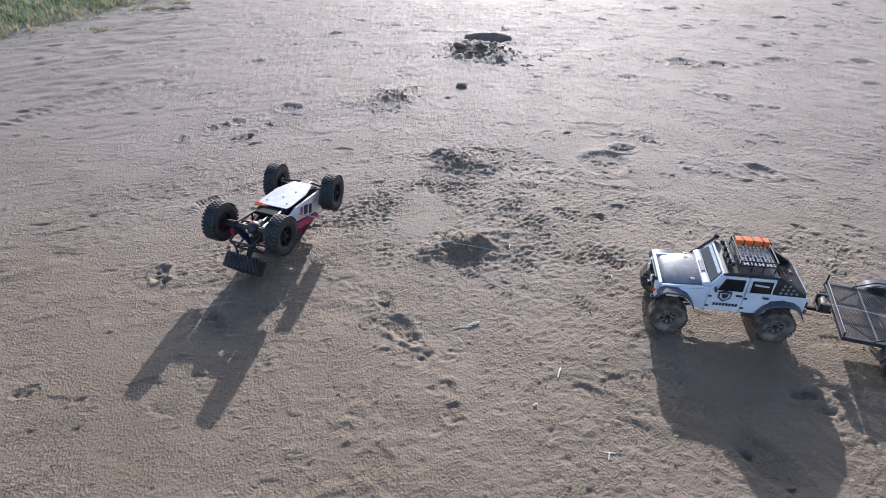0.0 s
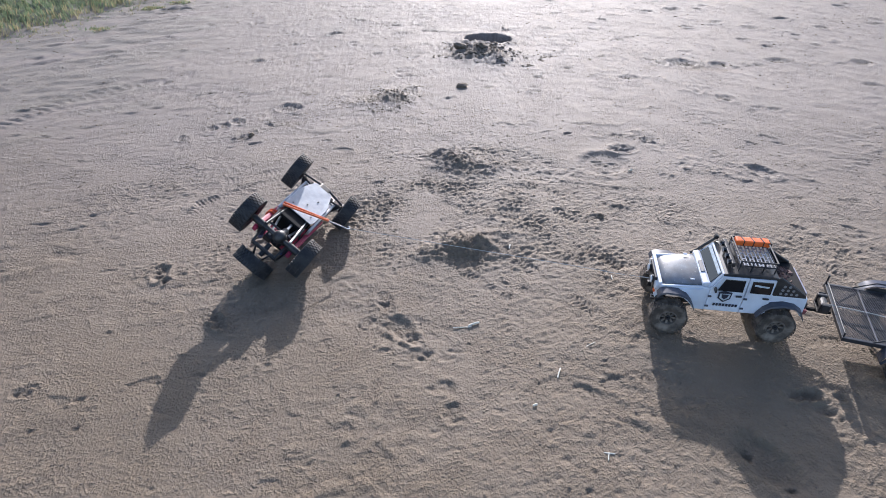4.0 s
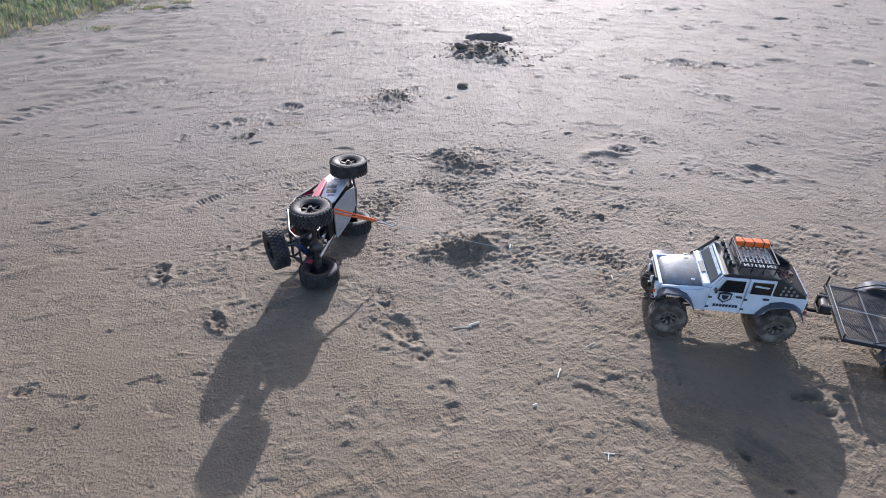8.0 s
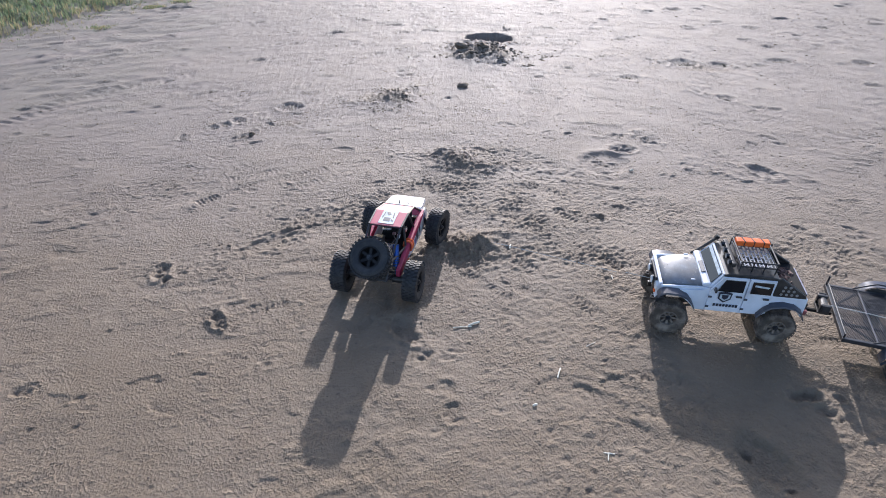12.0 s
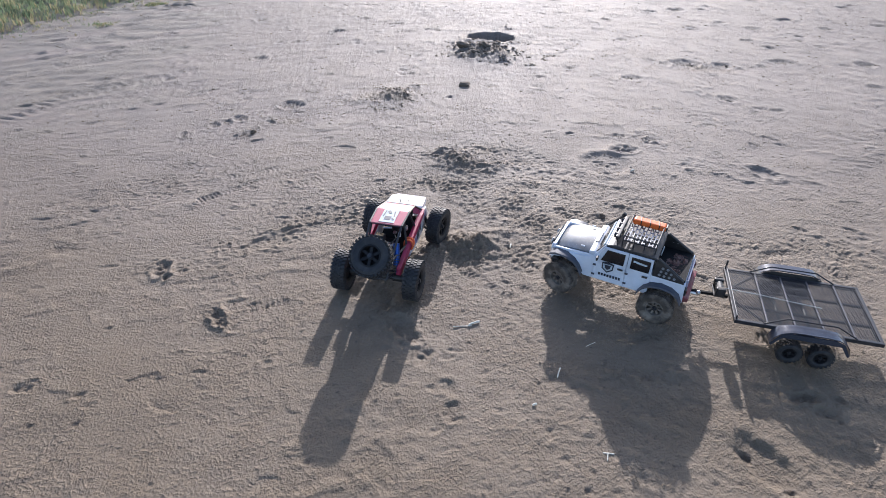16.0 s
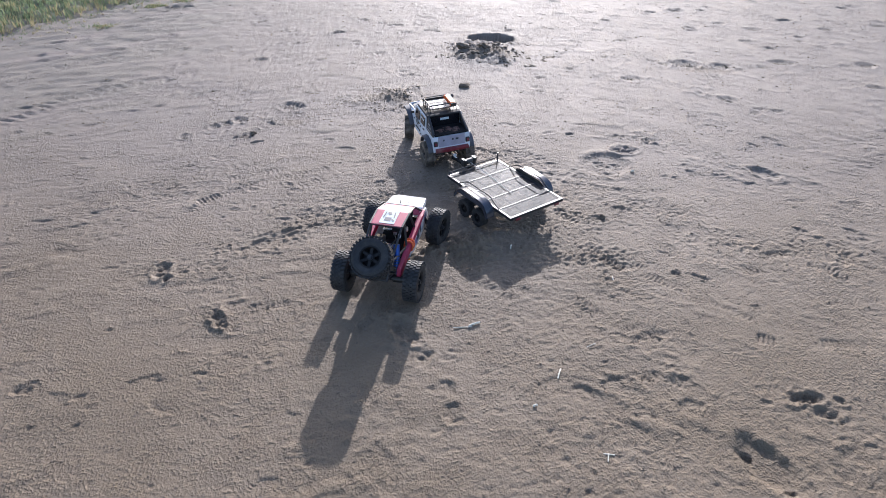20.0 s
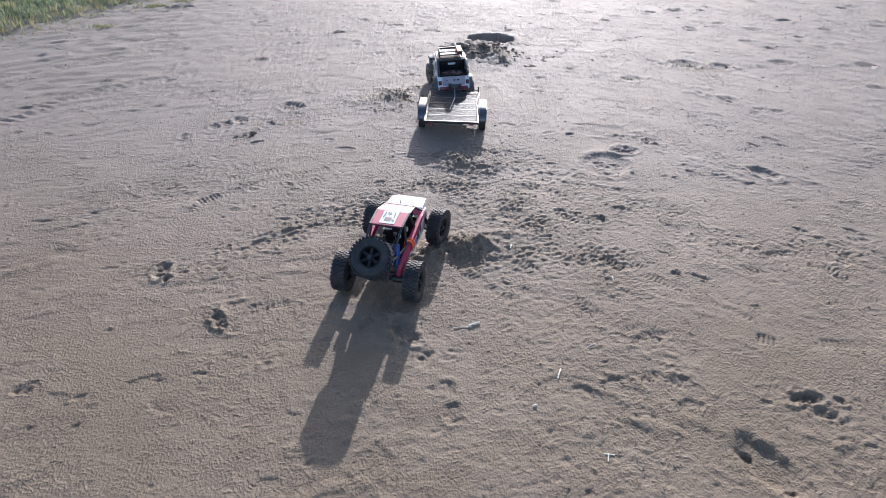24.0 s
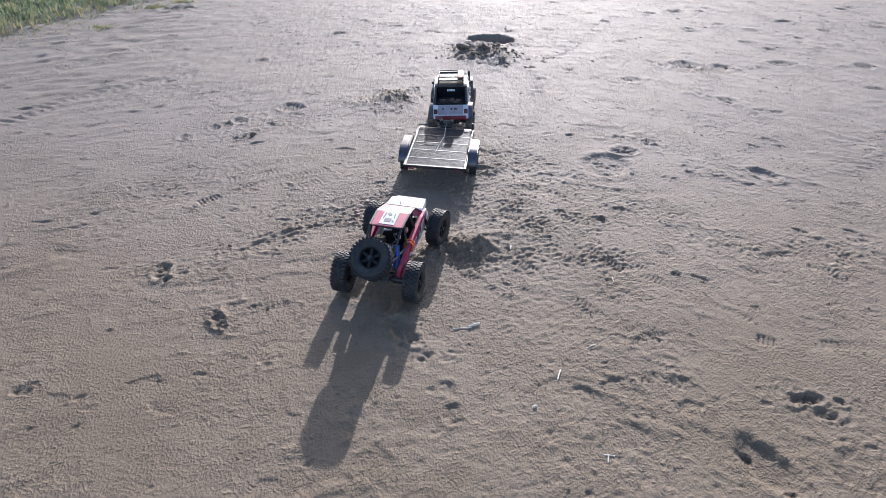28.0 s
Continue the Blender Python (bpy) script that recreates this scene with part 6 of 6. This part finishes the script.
def build_crumbs():
    crumbs("dark", 0.216, 4.084, 0.153, 0.118, 420, 0.02)
    crumbs("dark", 0.341, 3.857, 0.073, 0.076, 90, 0.014)
    crumbs("dark", 0.634, 3.965, 0.040, 0.039, 50, 0.016)
    crumbs("dark", -0.289, 3.237, 0.080, 0.087, 420, 0.01)
    crumbs("dark", -0.190, 3.377, 0.035, 0.030, 90, 0.009)
    crumbs("dark", -0.498, 3.143, 0.103, 0.044, 120, 0.007)
    crumbs("dark", -0.741, 3.231, 0.029, 0.034, 40, 0.009)
    crumbs("dark", -1.059, 2.871, 0.076, 0.043, 120, 0.007)
    crumbs("dark", -0.958, 2.699, 0.022, 0.026, 40, 0.008)
    crumbs("dark", -0.350, 2.895, 0.116, 0.123, 40, 0.007)
    crumbs("dark", 0.079, 2.489, 0.104, 0.070, 420, 0.008)
    crumbs("dark", 0.214, 2.438, 0.068, 0.060, 220, 0.008)
    crumbs("dark", 0.359, 2.280, 0.042, 0.027, 90, 0.007)
    crumbs("dark", 0.287, 2.750, 0.022, 0.027, 40, 0.009)
    crumbs("dark", 0.516, 2.196, 0.095, 0.098, 110, 0.006)
    crumbs("dark", 0.372, 2.041, 0.121, 0.088, 140, 0.006)
    crumbs("dark", 1.546, 3.905, 0.150, 0.046, 70, 0.01)
    crumbs("dark", 1.783, 3.881, 0.075, 0.038, 40, 0.01)
    crumbs("dark", 2.186, 3.965, 0.077, 0.032, 30, 0.01)
    crumbs("dark", 1.121, 3.599, 0.042, 0.027, 30, 0.011)
    crumbs("dark", -0.176, 2.299, 0.114, 0.048, 200, 0.006)
    crumbs("dark", -0.407, 2.100, 0.137, 0.067, 260, 0.005)
    crumbs("dark", -0.601, 2.006, 0.103, 0.063, 160, 0.005)
    crumbs("dark", -0.765, 2.310, 0.114, 0.041, 80, 0.005)
    crumbs("dark", 0.136, 1.763, 0.109, 0.057, 220, 0.005)
    crumbs("dry", 0.083, 1.833, 0.098, 0.050, 260, 0.006)
    crumbs("dry", 0.159, 1.455, 0.060, 0.030, 60, 0.005)
    crumbs("dark", 0.159, 1.455, 0.048, 0.026, 50, 0.005)
    crumbs("dark", 0.421, 1.444, 0.144, 0.075, 90, 0.004)
    crumbs("dark", 0.754, 0.927, 0.013, 0.013, 40, 0.006)
    crumbs("dark", 0.813, 0.832, 0.011, 0.006, 16, 0.006)
    crumbs("dark", -0.954, 1.638, 0.028, 0.034, 50, 0.005)
    crumbs("dark", -0.868, 1.615, 0.030, 0.021, 60, 0.005)
    crumbs("dark", -0.682, 1.377, 0.023, 0.031, 36, 0.005)
    crumbs("dark", -0.711, 1.583, 0.025, 0.020, 30, 0.004)
    crumbs("dark", 0.774, 1.290, 0.068, 0.022, 50, 0.004)
    crumbs("dark", 0.475, 1.013, 0.023, 0.017, 30, 0.004)
    crumbs("dark", 1.039, 1.108, 0.041, 0.021, 40, 0.005)
    crumbs("dark", 0.681, 1.668, 0.211, 0.090, 90, 0.004)
    crumbs("dark", -0.051, 1.242, 0.017, 0.021, 40, 0.004)
    crumbs("dry", -0.14, 1.42, 0.05, 0.08, 60, 0.005)


def build_litter():
    """Small loose bits strewn over all the sand, thinner and larger farther off."""
    dice = random.Random(33)
    for kind, count in (("dry", 3000), ("dark", 1000)):
        places = []
        while len(places) < count:
            y = 0.75 + 4.9 * dice.random() ** 1.25
            x = dice.uniform(-0.82, 0.82) * (y + 0.45)
            if noise.noise((x * 2.1, y * 2.1, 4.0 if kind == "dark" else 9.0)) + dice.uniform(-0.5, 0.6) < 0.12:
                continue
            if y > 3.2 and dice.random() < 0.6:
                continue
            places.append((x, y, (0.0019 + 0.0008 * y) * dice.uniform(0.5, 1.7)))
        ob = lumps("sand_crumbs", places, CLOD if kind == "dark" else CLOD_DRY, count, 0.42, 0.0)
        tagged(ob, "small dark crumbs of soil strewn over the sand" if kind == "dark" else "small pale crumbs strewn over the sand", "soil", kind="stuff")


def build_clods():
    dice = random.Random(8)
    for x, y, s in ((0.105, 3.41, 0.030), (0.62, 2.02, 0.013), (-0.93, 2.72, 0.018),
                    (0.12, 4.08, 0.04), (0.25, 4.06, 0.036), (0.33, 4.14, 0.03), (0.19, 3.98, 0.03)):
        bm = bmesh.new()
        z = height(x, y)
        r = bmesh.ops.create_icosphere(bm, subdivisions=2, radius=s, matrix=pose(0, 0, 0, 30 * x, 50 * y, 90 * x) @ Matrix.Diagonal((1.1, 0.9, 0.6, 1)))
        for v in r["verts"]:
            v.co *= 1 + 0.6 * noise.noise(v.co / s * 1.5 + Vector((x, y, 0)) * 9)
        ob = part("soil_clod", bm, CLOD)
        ob.location = (x, y, z + s * 0.15)
        tagged(ob, "rounded dark clod of damp soil on the sand", "soil clod", "soil clods")


def build_stalks():
    for x, y, turn, length, wide in ((0.10, 1.385, 25, 0.032, 0.004), (0.065, 1.372, 5, 0.05, 0.0018), (0.33, 1.185, 70, 0.032, 0.0028), (0.41, 0.915, 75, 0.02, 0.002),
                                     (0.414, 0.925, 175, 0.024, 0.002), (0.25, 1.07, 20, 0.010, 0.004), (0.245, 1.80, 80, 0.018, 0.004), (0.575, 1.625, 88, 0.016, 0.0025),
                                     (0.44, 1.3, 30, 0.03, 0.0012), (0.83, 2.4, 20, 0.014, 0.005)):
        bm = bmesh.new()
        h, wide = length * 0.58, wide * 1.5
        tube(bm, [(-h, 0, 0), (-h * 0.2, wide * 0.15, wide * 0.25), (h * 0.5, wide * 0.1, wide * 0.3), (h, -wide * 0.1, wide * 0.2)], wide / 2, 6)
        ob = part("dry_stalk", bm, STRAW)
        ob.location = (x, y, height(x, y) + wide * 0.45)
        ob.rotation_euler = (0, 0, radians(turn))
        tagged(ob, "short pale dry stalk lying on sand", "stalk", "dry stalks")


def build_grass():
    dice = random.Random(5)
    sets = {"green": [], "dry": []}
    while len(sets["green"]) < 11000:
        x, y = dice.uniform(-5.6, -1.9), dice.uniform(3.9, 7.2)
        into = turf_line(x, y) + dice.gauss(0, 0.13)
        if into < 0 or dice.random() > 0.35 + 0.65 * (0.5 + 0.5 * noise.noise((x * 2.2, y * 2.2, 0))):
            continue
        sets["dry" if dice.random() < (0.55 if into < 0.25 else 0.15) else "green"].append((x, y))
    for cx, cy, n in ((-2.5, 4.5, 60), (-2.35, 5.1, 90), (-2.2, 5.3, 60)):
        for k in range(n):
            sets["green" if k % 2 else "dry"].append((dice.gauss(cx, 0.05), dice.gauss(cy, 0.035)))
    for kind, places in sets.items():
        zs = heights(places)
        verts, faces = [], []
        for (x, y), z in zip(places, zs):
            sparse = turf_line(x, y) < 0.05
            for b in range(3):
                a = dice.uniform(0, 6.283)
                tall = dice.uniform(0.02, 0.055) * (0.3 if sparse else 1)
                w, lean = dice.uniform(0.002, 0.004), dice.uniform(0.2, 0.9) * tall
                ox, oy = x + dice.uniform(-0.02, 0.02), y + dice.uniform(-0.02, 0.02)
                ca, sa = math.cos(a), math.sin(a)
                k = len(verts)
                verts += [(ox - sa * w, oy + ca * w, z - 0.004), (ox + sa * w, oy - ca * w, z - 0.004),
                          (ox + ca * lean * 0.4 + sa * w * 0.8, oy + sa * lean * 0.4 - ca * w * 0.8, z + tall * 0.6),
                          (ox + ca * lean * 0.4 - sa * w * 0.8, oy + sa * lean * 0.4 + ca * w * 0.8, z + tall * 0.6), (ox + ca * lean, oy + sa * lean, z + tall)]
                faces += [(k, k + 1, k + 2, k + 3), (k + 3, k + 2, k + 4)]
        me = bpy.data.meshes.new("grass")
        me.from_pydata(verts, [], faces)
        me.materials.append(GRASS if kind == "green" else GRASS_DRY)
        tagged(new("grass", me), "short green grass at the edge of the sand" if kind == "green" else "dry straw-coloured grass at the edge of the sand", "grass", kind="stuff")


build_crumbs()
build_litter()
build_clods()
build_stalks()
build_grass()

# ---- what moves ----


def glide(table):
    """A function of time through the rows (t, values...), smooth and without overshoot."""
    ts = np.array([q[0] for q in table], dtype=float)
    vs = np.array([q[1:] for q in table], dtype=float)
    h = np.diff(ts)
    d = np.diff(vs, axis=0) / h[:, None]
    m = np.zeros_like(vs)
    for k in range(1, len(ts) - 1):
        same = d[k - 1] * d[k] > 0
        w1, w2 = 2 * h[k] + h[k - 1], h[k] + 2 * h[k - 1]
        a, b = np.where(same, d[k - 1], 1.0), np.where(same, d[k], 1.0)
        m[k] = np.where(same, (w1 + w2) / (w1 / a + w2 / b), 0)

    def at(t):
        k = int(np.clip(np.searchsorted(ts, t) - 1, 0, len(ts) - 2))
        f = min(max((t - ts[k]) / h[k], 0), 1)
        return ((1 + 2 * f) * (1 - f) ** 2 * vs[k] + f * (1 - f) ** 2 * h[k] * m[k] + f * f * (3 - 2 * f) * vs[k + 1] + f * f * (f - 1) * h[k] * m[k + 1])
    return at


# x, y, heading of the pick-up; it stands until 13.4 s, drives off past the crawler, turns away and backs up
JEEP = glide([(0, 0.994, 1.428, 172.8), (13.2, 0.994, 1.428, 172.8), (14.5, 0.902, 1.426, 169.5), (15, 0.846, 1.442, 164.8), (16, 0.697, 1.498, 152.6), (16.5, 0.584, 1.580, 146.2),
              (17, 0.496, 1.661, 139.6), (18, 0.30, 1.885, 129.2), (19, 0.152, 2.168, 118.3), (20, 0.012, 2.455, 108.5), (21, -0.015, 2.716, 95), (21.5, -0.012, 2.832, 87),
              (22.7, 0.03, 3.24, 92), (23.5, 0.03, 3.217, 96), (25, 0.056, 3.079, 94.5), (26.5, 0.05, 2.964, 88), (28, 0.03, 2.80, 88)])
TRAILER = glide([(0, 1.335, 1.305, 163.0), (13.2, 1.335, 1.305, 163.0), (14.5, 1.268, 1.309, 163.5), (15, 1.218, 1.32, 164.0), (16, 1.061, 1.394, 166.5), (17, 0.862, 1.455, 158.8),
                 (18, 0.628, 1.587, 147.1), (19, 0.426, 1.794, 134.3), (20, 0.231, 2.069, 125.6), (21, 0.076, 2.375, 107.4), (21.5, 0.055, 2.485, 101),
                 (22.7, 0.04, 2.935, 91), (23.5, 0.038, 2.914, 89.1), (25, 0.028, 2.767, 84.4), (26.5, 0.007, 2.629, 84.1), (28, -0.02, 2.424, 83.5)])
# x, y, z, heading, pitch, roll of the crawler: on its back, winched over on to its wheels
CRAWLER = glide([(0, -0.625, 1.655, 0.1670, 69.8, 3.2, -180.1), (2.2, -0.624, 1.655, 0.1670, 69.9, 3.2, -179.3), (3, -0.598, 1.654, 0.1600, 72.6, 4, -164.7),
                 (3.5, -0.561, 1.654, 0.1420, 72.9, 3.6, -149.5), (5.5, -0.502, 1.612, 0.1450, 74.8, 0.4, -129.3), (6.5, -0.456, 1.600, 0.1480, 75.6, 0.2, -112.8),
                 (7, -0.436, 1.595, 0.1480, 76.2, 0.5, -104.4), (8, -0.407, 1.600, 0.1430, 77.2, 0.8, -90.6), (9, -0.363, 1.584, 0.1530, 78.3, 1.5, -77),
                 (9.5, -0.345, 1.574, 0.1580, 79.4, 2, -69.3), (10, -0.329, 1.566, 0.1540, 80, -1, -57.5), (10.2, -0.309, 1.560, 0.1520, 79.5, -2, -53),
                 (10.3, -0.287, 1.547, 0.1500, 78.4, -2.5, -45.8), (10.4, -0.262, 1.539, 0.1390, 77.3, -0.7, -36), (10.5, -0.227, 1.530, 0.0765, 75.1, 0.4, -3.6),
                 (10.6, -0.207, 1.533, 0.0640, 77, 0.3, 1.5), (10.8, -0.203, 1.533, 0.0665, 77.5, 0.4, -0.6), (11, -0.203, 1.533, 0.0660, 77.5, 0.3, -0.3),
                 (28, -0.203, 1.533, 0.0660, 77.5, 0.3, -0.3)])
# how far the front wheels are turned, degrees to the left
JEEP_STEER = glide([(0, -4), (13.2, -4), (14, -16), (15, -20), (18, -20), (20, -16), (21, -24), (21.7, -20), (22.7, 12), (23.5, 14), (25, 4), (26.5, -14), (28, -8)])
CRAWLER_STEER = glide([(0, -8), (3, -8), (5.5, 4), (10, 2), (11, -10), (28, -10)])
# where the strap's hook is, and where the pick-up's winch rope starts
HOOK = glide([(0, -0.50, 1.80, 0.135), (2.2, -0.50, 1.80, 0.135), (3.5, -0.44, 1.77, 0.13), (5.5, -0.31, 1.79, 0.13), (6.5, -0.25, 1.78, 0.12), (8, -0.19, 1.79, 0.10), (9.5, -0.12, 1.79, 0.08),
              (10.2, -0.06, 1.75, 0.05), (10.4, -0.02, 1.75, 0.05), (10.6, -0.12, 1.765, 0.045), (10.8, -0.12, 1.765, 0.048), (28, -0.12, 1.765, 0.048)])
KNOT = Vector((0.118, -0.060, -0.024))


def heading(table, t):
    x, y, a = table(t)
    return pose(x, y, 0, 0, 0, a)


def jeep_pose(t):
    return heading(JEEP, t) @ pose(0.15 * (1 - JS), 0, 0)


def crawler_pose(t):
    x, y, z, a, b, c = CRAWLER(t)
    return pose(x, y, z, c, b, a)


def spins(table, at, radius, times):
    """Angles, in degrees, by which a wheel at that place of a thing has rolled at each time."""
    out, turned, last = [], 0.0, None
    for t in times:
        m = heading(table, t)
        q = m @ Vector((*at, 0))
        if last is not None:
            turned += math.degrees((q - last).dot(m.to_3x3() @ Vector((1, 0, 0))) / radius)
        last = q
        out.append(turned)
    return out


def motions():
    times = [0.0, 13.2] + [round(13.2 + 0.2 * k, 2) for k in range(1, 75)]
    times = [t for t in times if t < 28] + [28.0]
    walk(jeep, [(t, jeep_pose(t)) for t in times])
    walk(trailer, [(t, heading(TRAILER, t)) for t in times])
    fine = [0.0, 13.2] + [round(13.2 + 0.1 * k, 2) for k in range(1, 148)] + [28.0]
    for name, w in jeep_wheels.items():
        x, s = (JW if name[0] == "F" else 0), (1 if name[1] == "L" else -1)
        rows = []
        for t, a in zip(fine, spins(JEEP, (x, s * JT), JR * JS, fine)):
            steer = float(JEEP_STEER(t)[0]) if name[0] == "F" else 0
            rows.append((t, pose(x, s * JT, JR, 0, 0, steer) @ pose(0, 0, 0, 0, a, 0)))
        walk(w, rows)
    for w, x, s in trailer_wheels:
        walk(w, [(t, pose(x, s * 0.150, TR, 0, a, 0)) for t, a in zip(fine, spins(TRAILER, (x, s * 0.150), TR, fine))])
    roll = [0.0, 2.2] + [round(2.2 + 0.2 * k, 2) for k in range(1, 39)] + [10.0, 10.1, 10.2, 10.3, 10.4, 10.5, 10.6, 10.7, 10.8, 11.0, 28.0]
    roll = sorted(set(roll))
    walk(crawler, [(t, crawler_pose(t)) for t in roll])
    for name in ("FL", "FR"):
        s = 1 if name[1] == "L" else -1
        walk(crawler_wheels[name], [(t, pose(CW, s * CT, 0, 0, 0, float(CRAWLER_STEER(t)[0]))) for t in (0, 3, 5.5, 10, 11, 28)])
    rows = []
    for t in roll:
        goal = crawler_pose(t).inverted() @ Vector(HOOK(t)) / CS
        way = goal - KNOT
        rows.append((t, Matrix.Translation(KNOT) @ way.to_track_quat("X", "Z").to_matrix().to_4x4()))
    walk(strap, rows)
    # the rope runs from the hook to the winch and is wound in, length by length
    winch = Vector((0.38, 0.0, 0.122))
    keys = [0.0, 2.2, 3, 3.5, 5.5, 6.5, 8, 9.5, 10.2, 10.5, 10.8, 11.6, 12.2, 12.8, 13.2, 28.0]
    paths = [[] for _ in rope_links]
    for t in keys:
        m = crawler_pose(t)
        goal = m.inverted() @ Vector(HOOK(t)) / CS
        hook = m @ (CS * (KNOT + (goal - KNOT).normalized() * 0.24))
        end = (jeep_pose(t).inverted() @ hook) / JS
        if t >= 10.8:
            f = min(max((t - 11.2) / 2.0, 0), 1)
            end = end.lerp(winch, f)
        span = (end - winch).length
        way = (end - winch).normalized() if span > 1e-4 else Vector((1, 0, 0))
        q = way.to_track_quat("X", "Z").to_matrix().to_4x4()
        for k, rows in enumerate(paths):
            s = max(span - 0.06 * (k + 1), -0.012)
            rows.append((t, Matrix.Translation(winch + way * s - Vector((0.03 if s < 0 else 0, 0, 0))) @ q))
    for link, rows in zip(rope_links, paths):
        walk(link, rows)


motions()
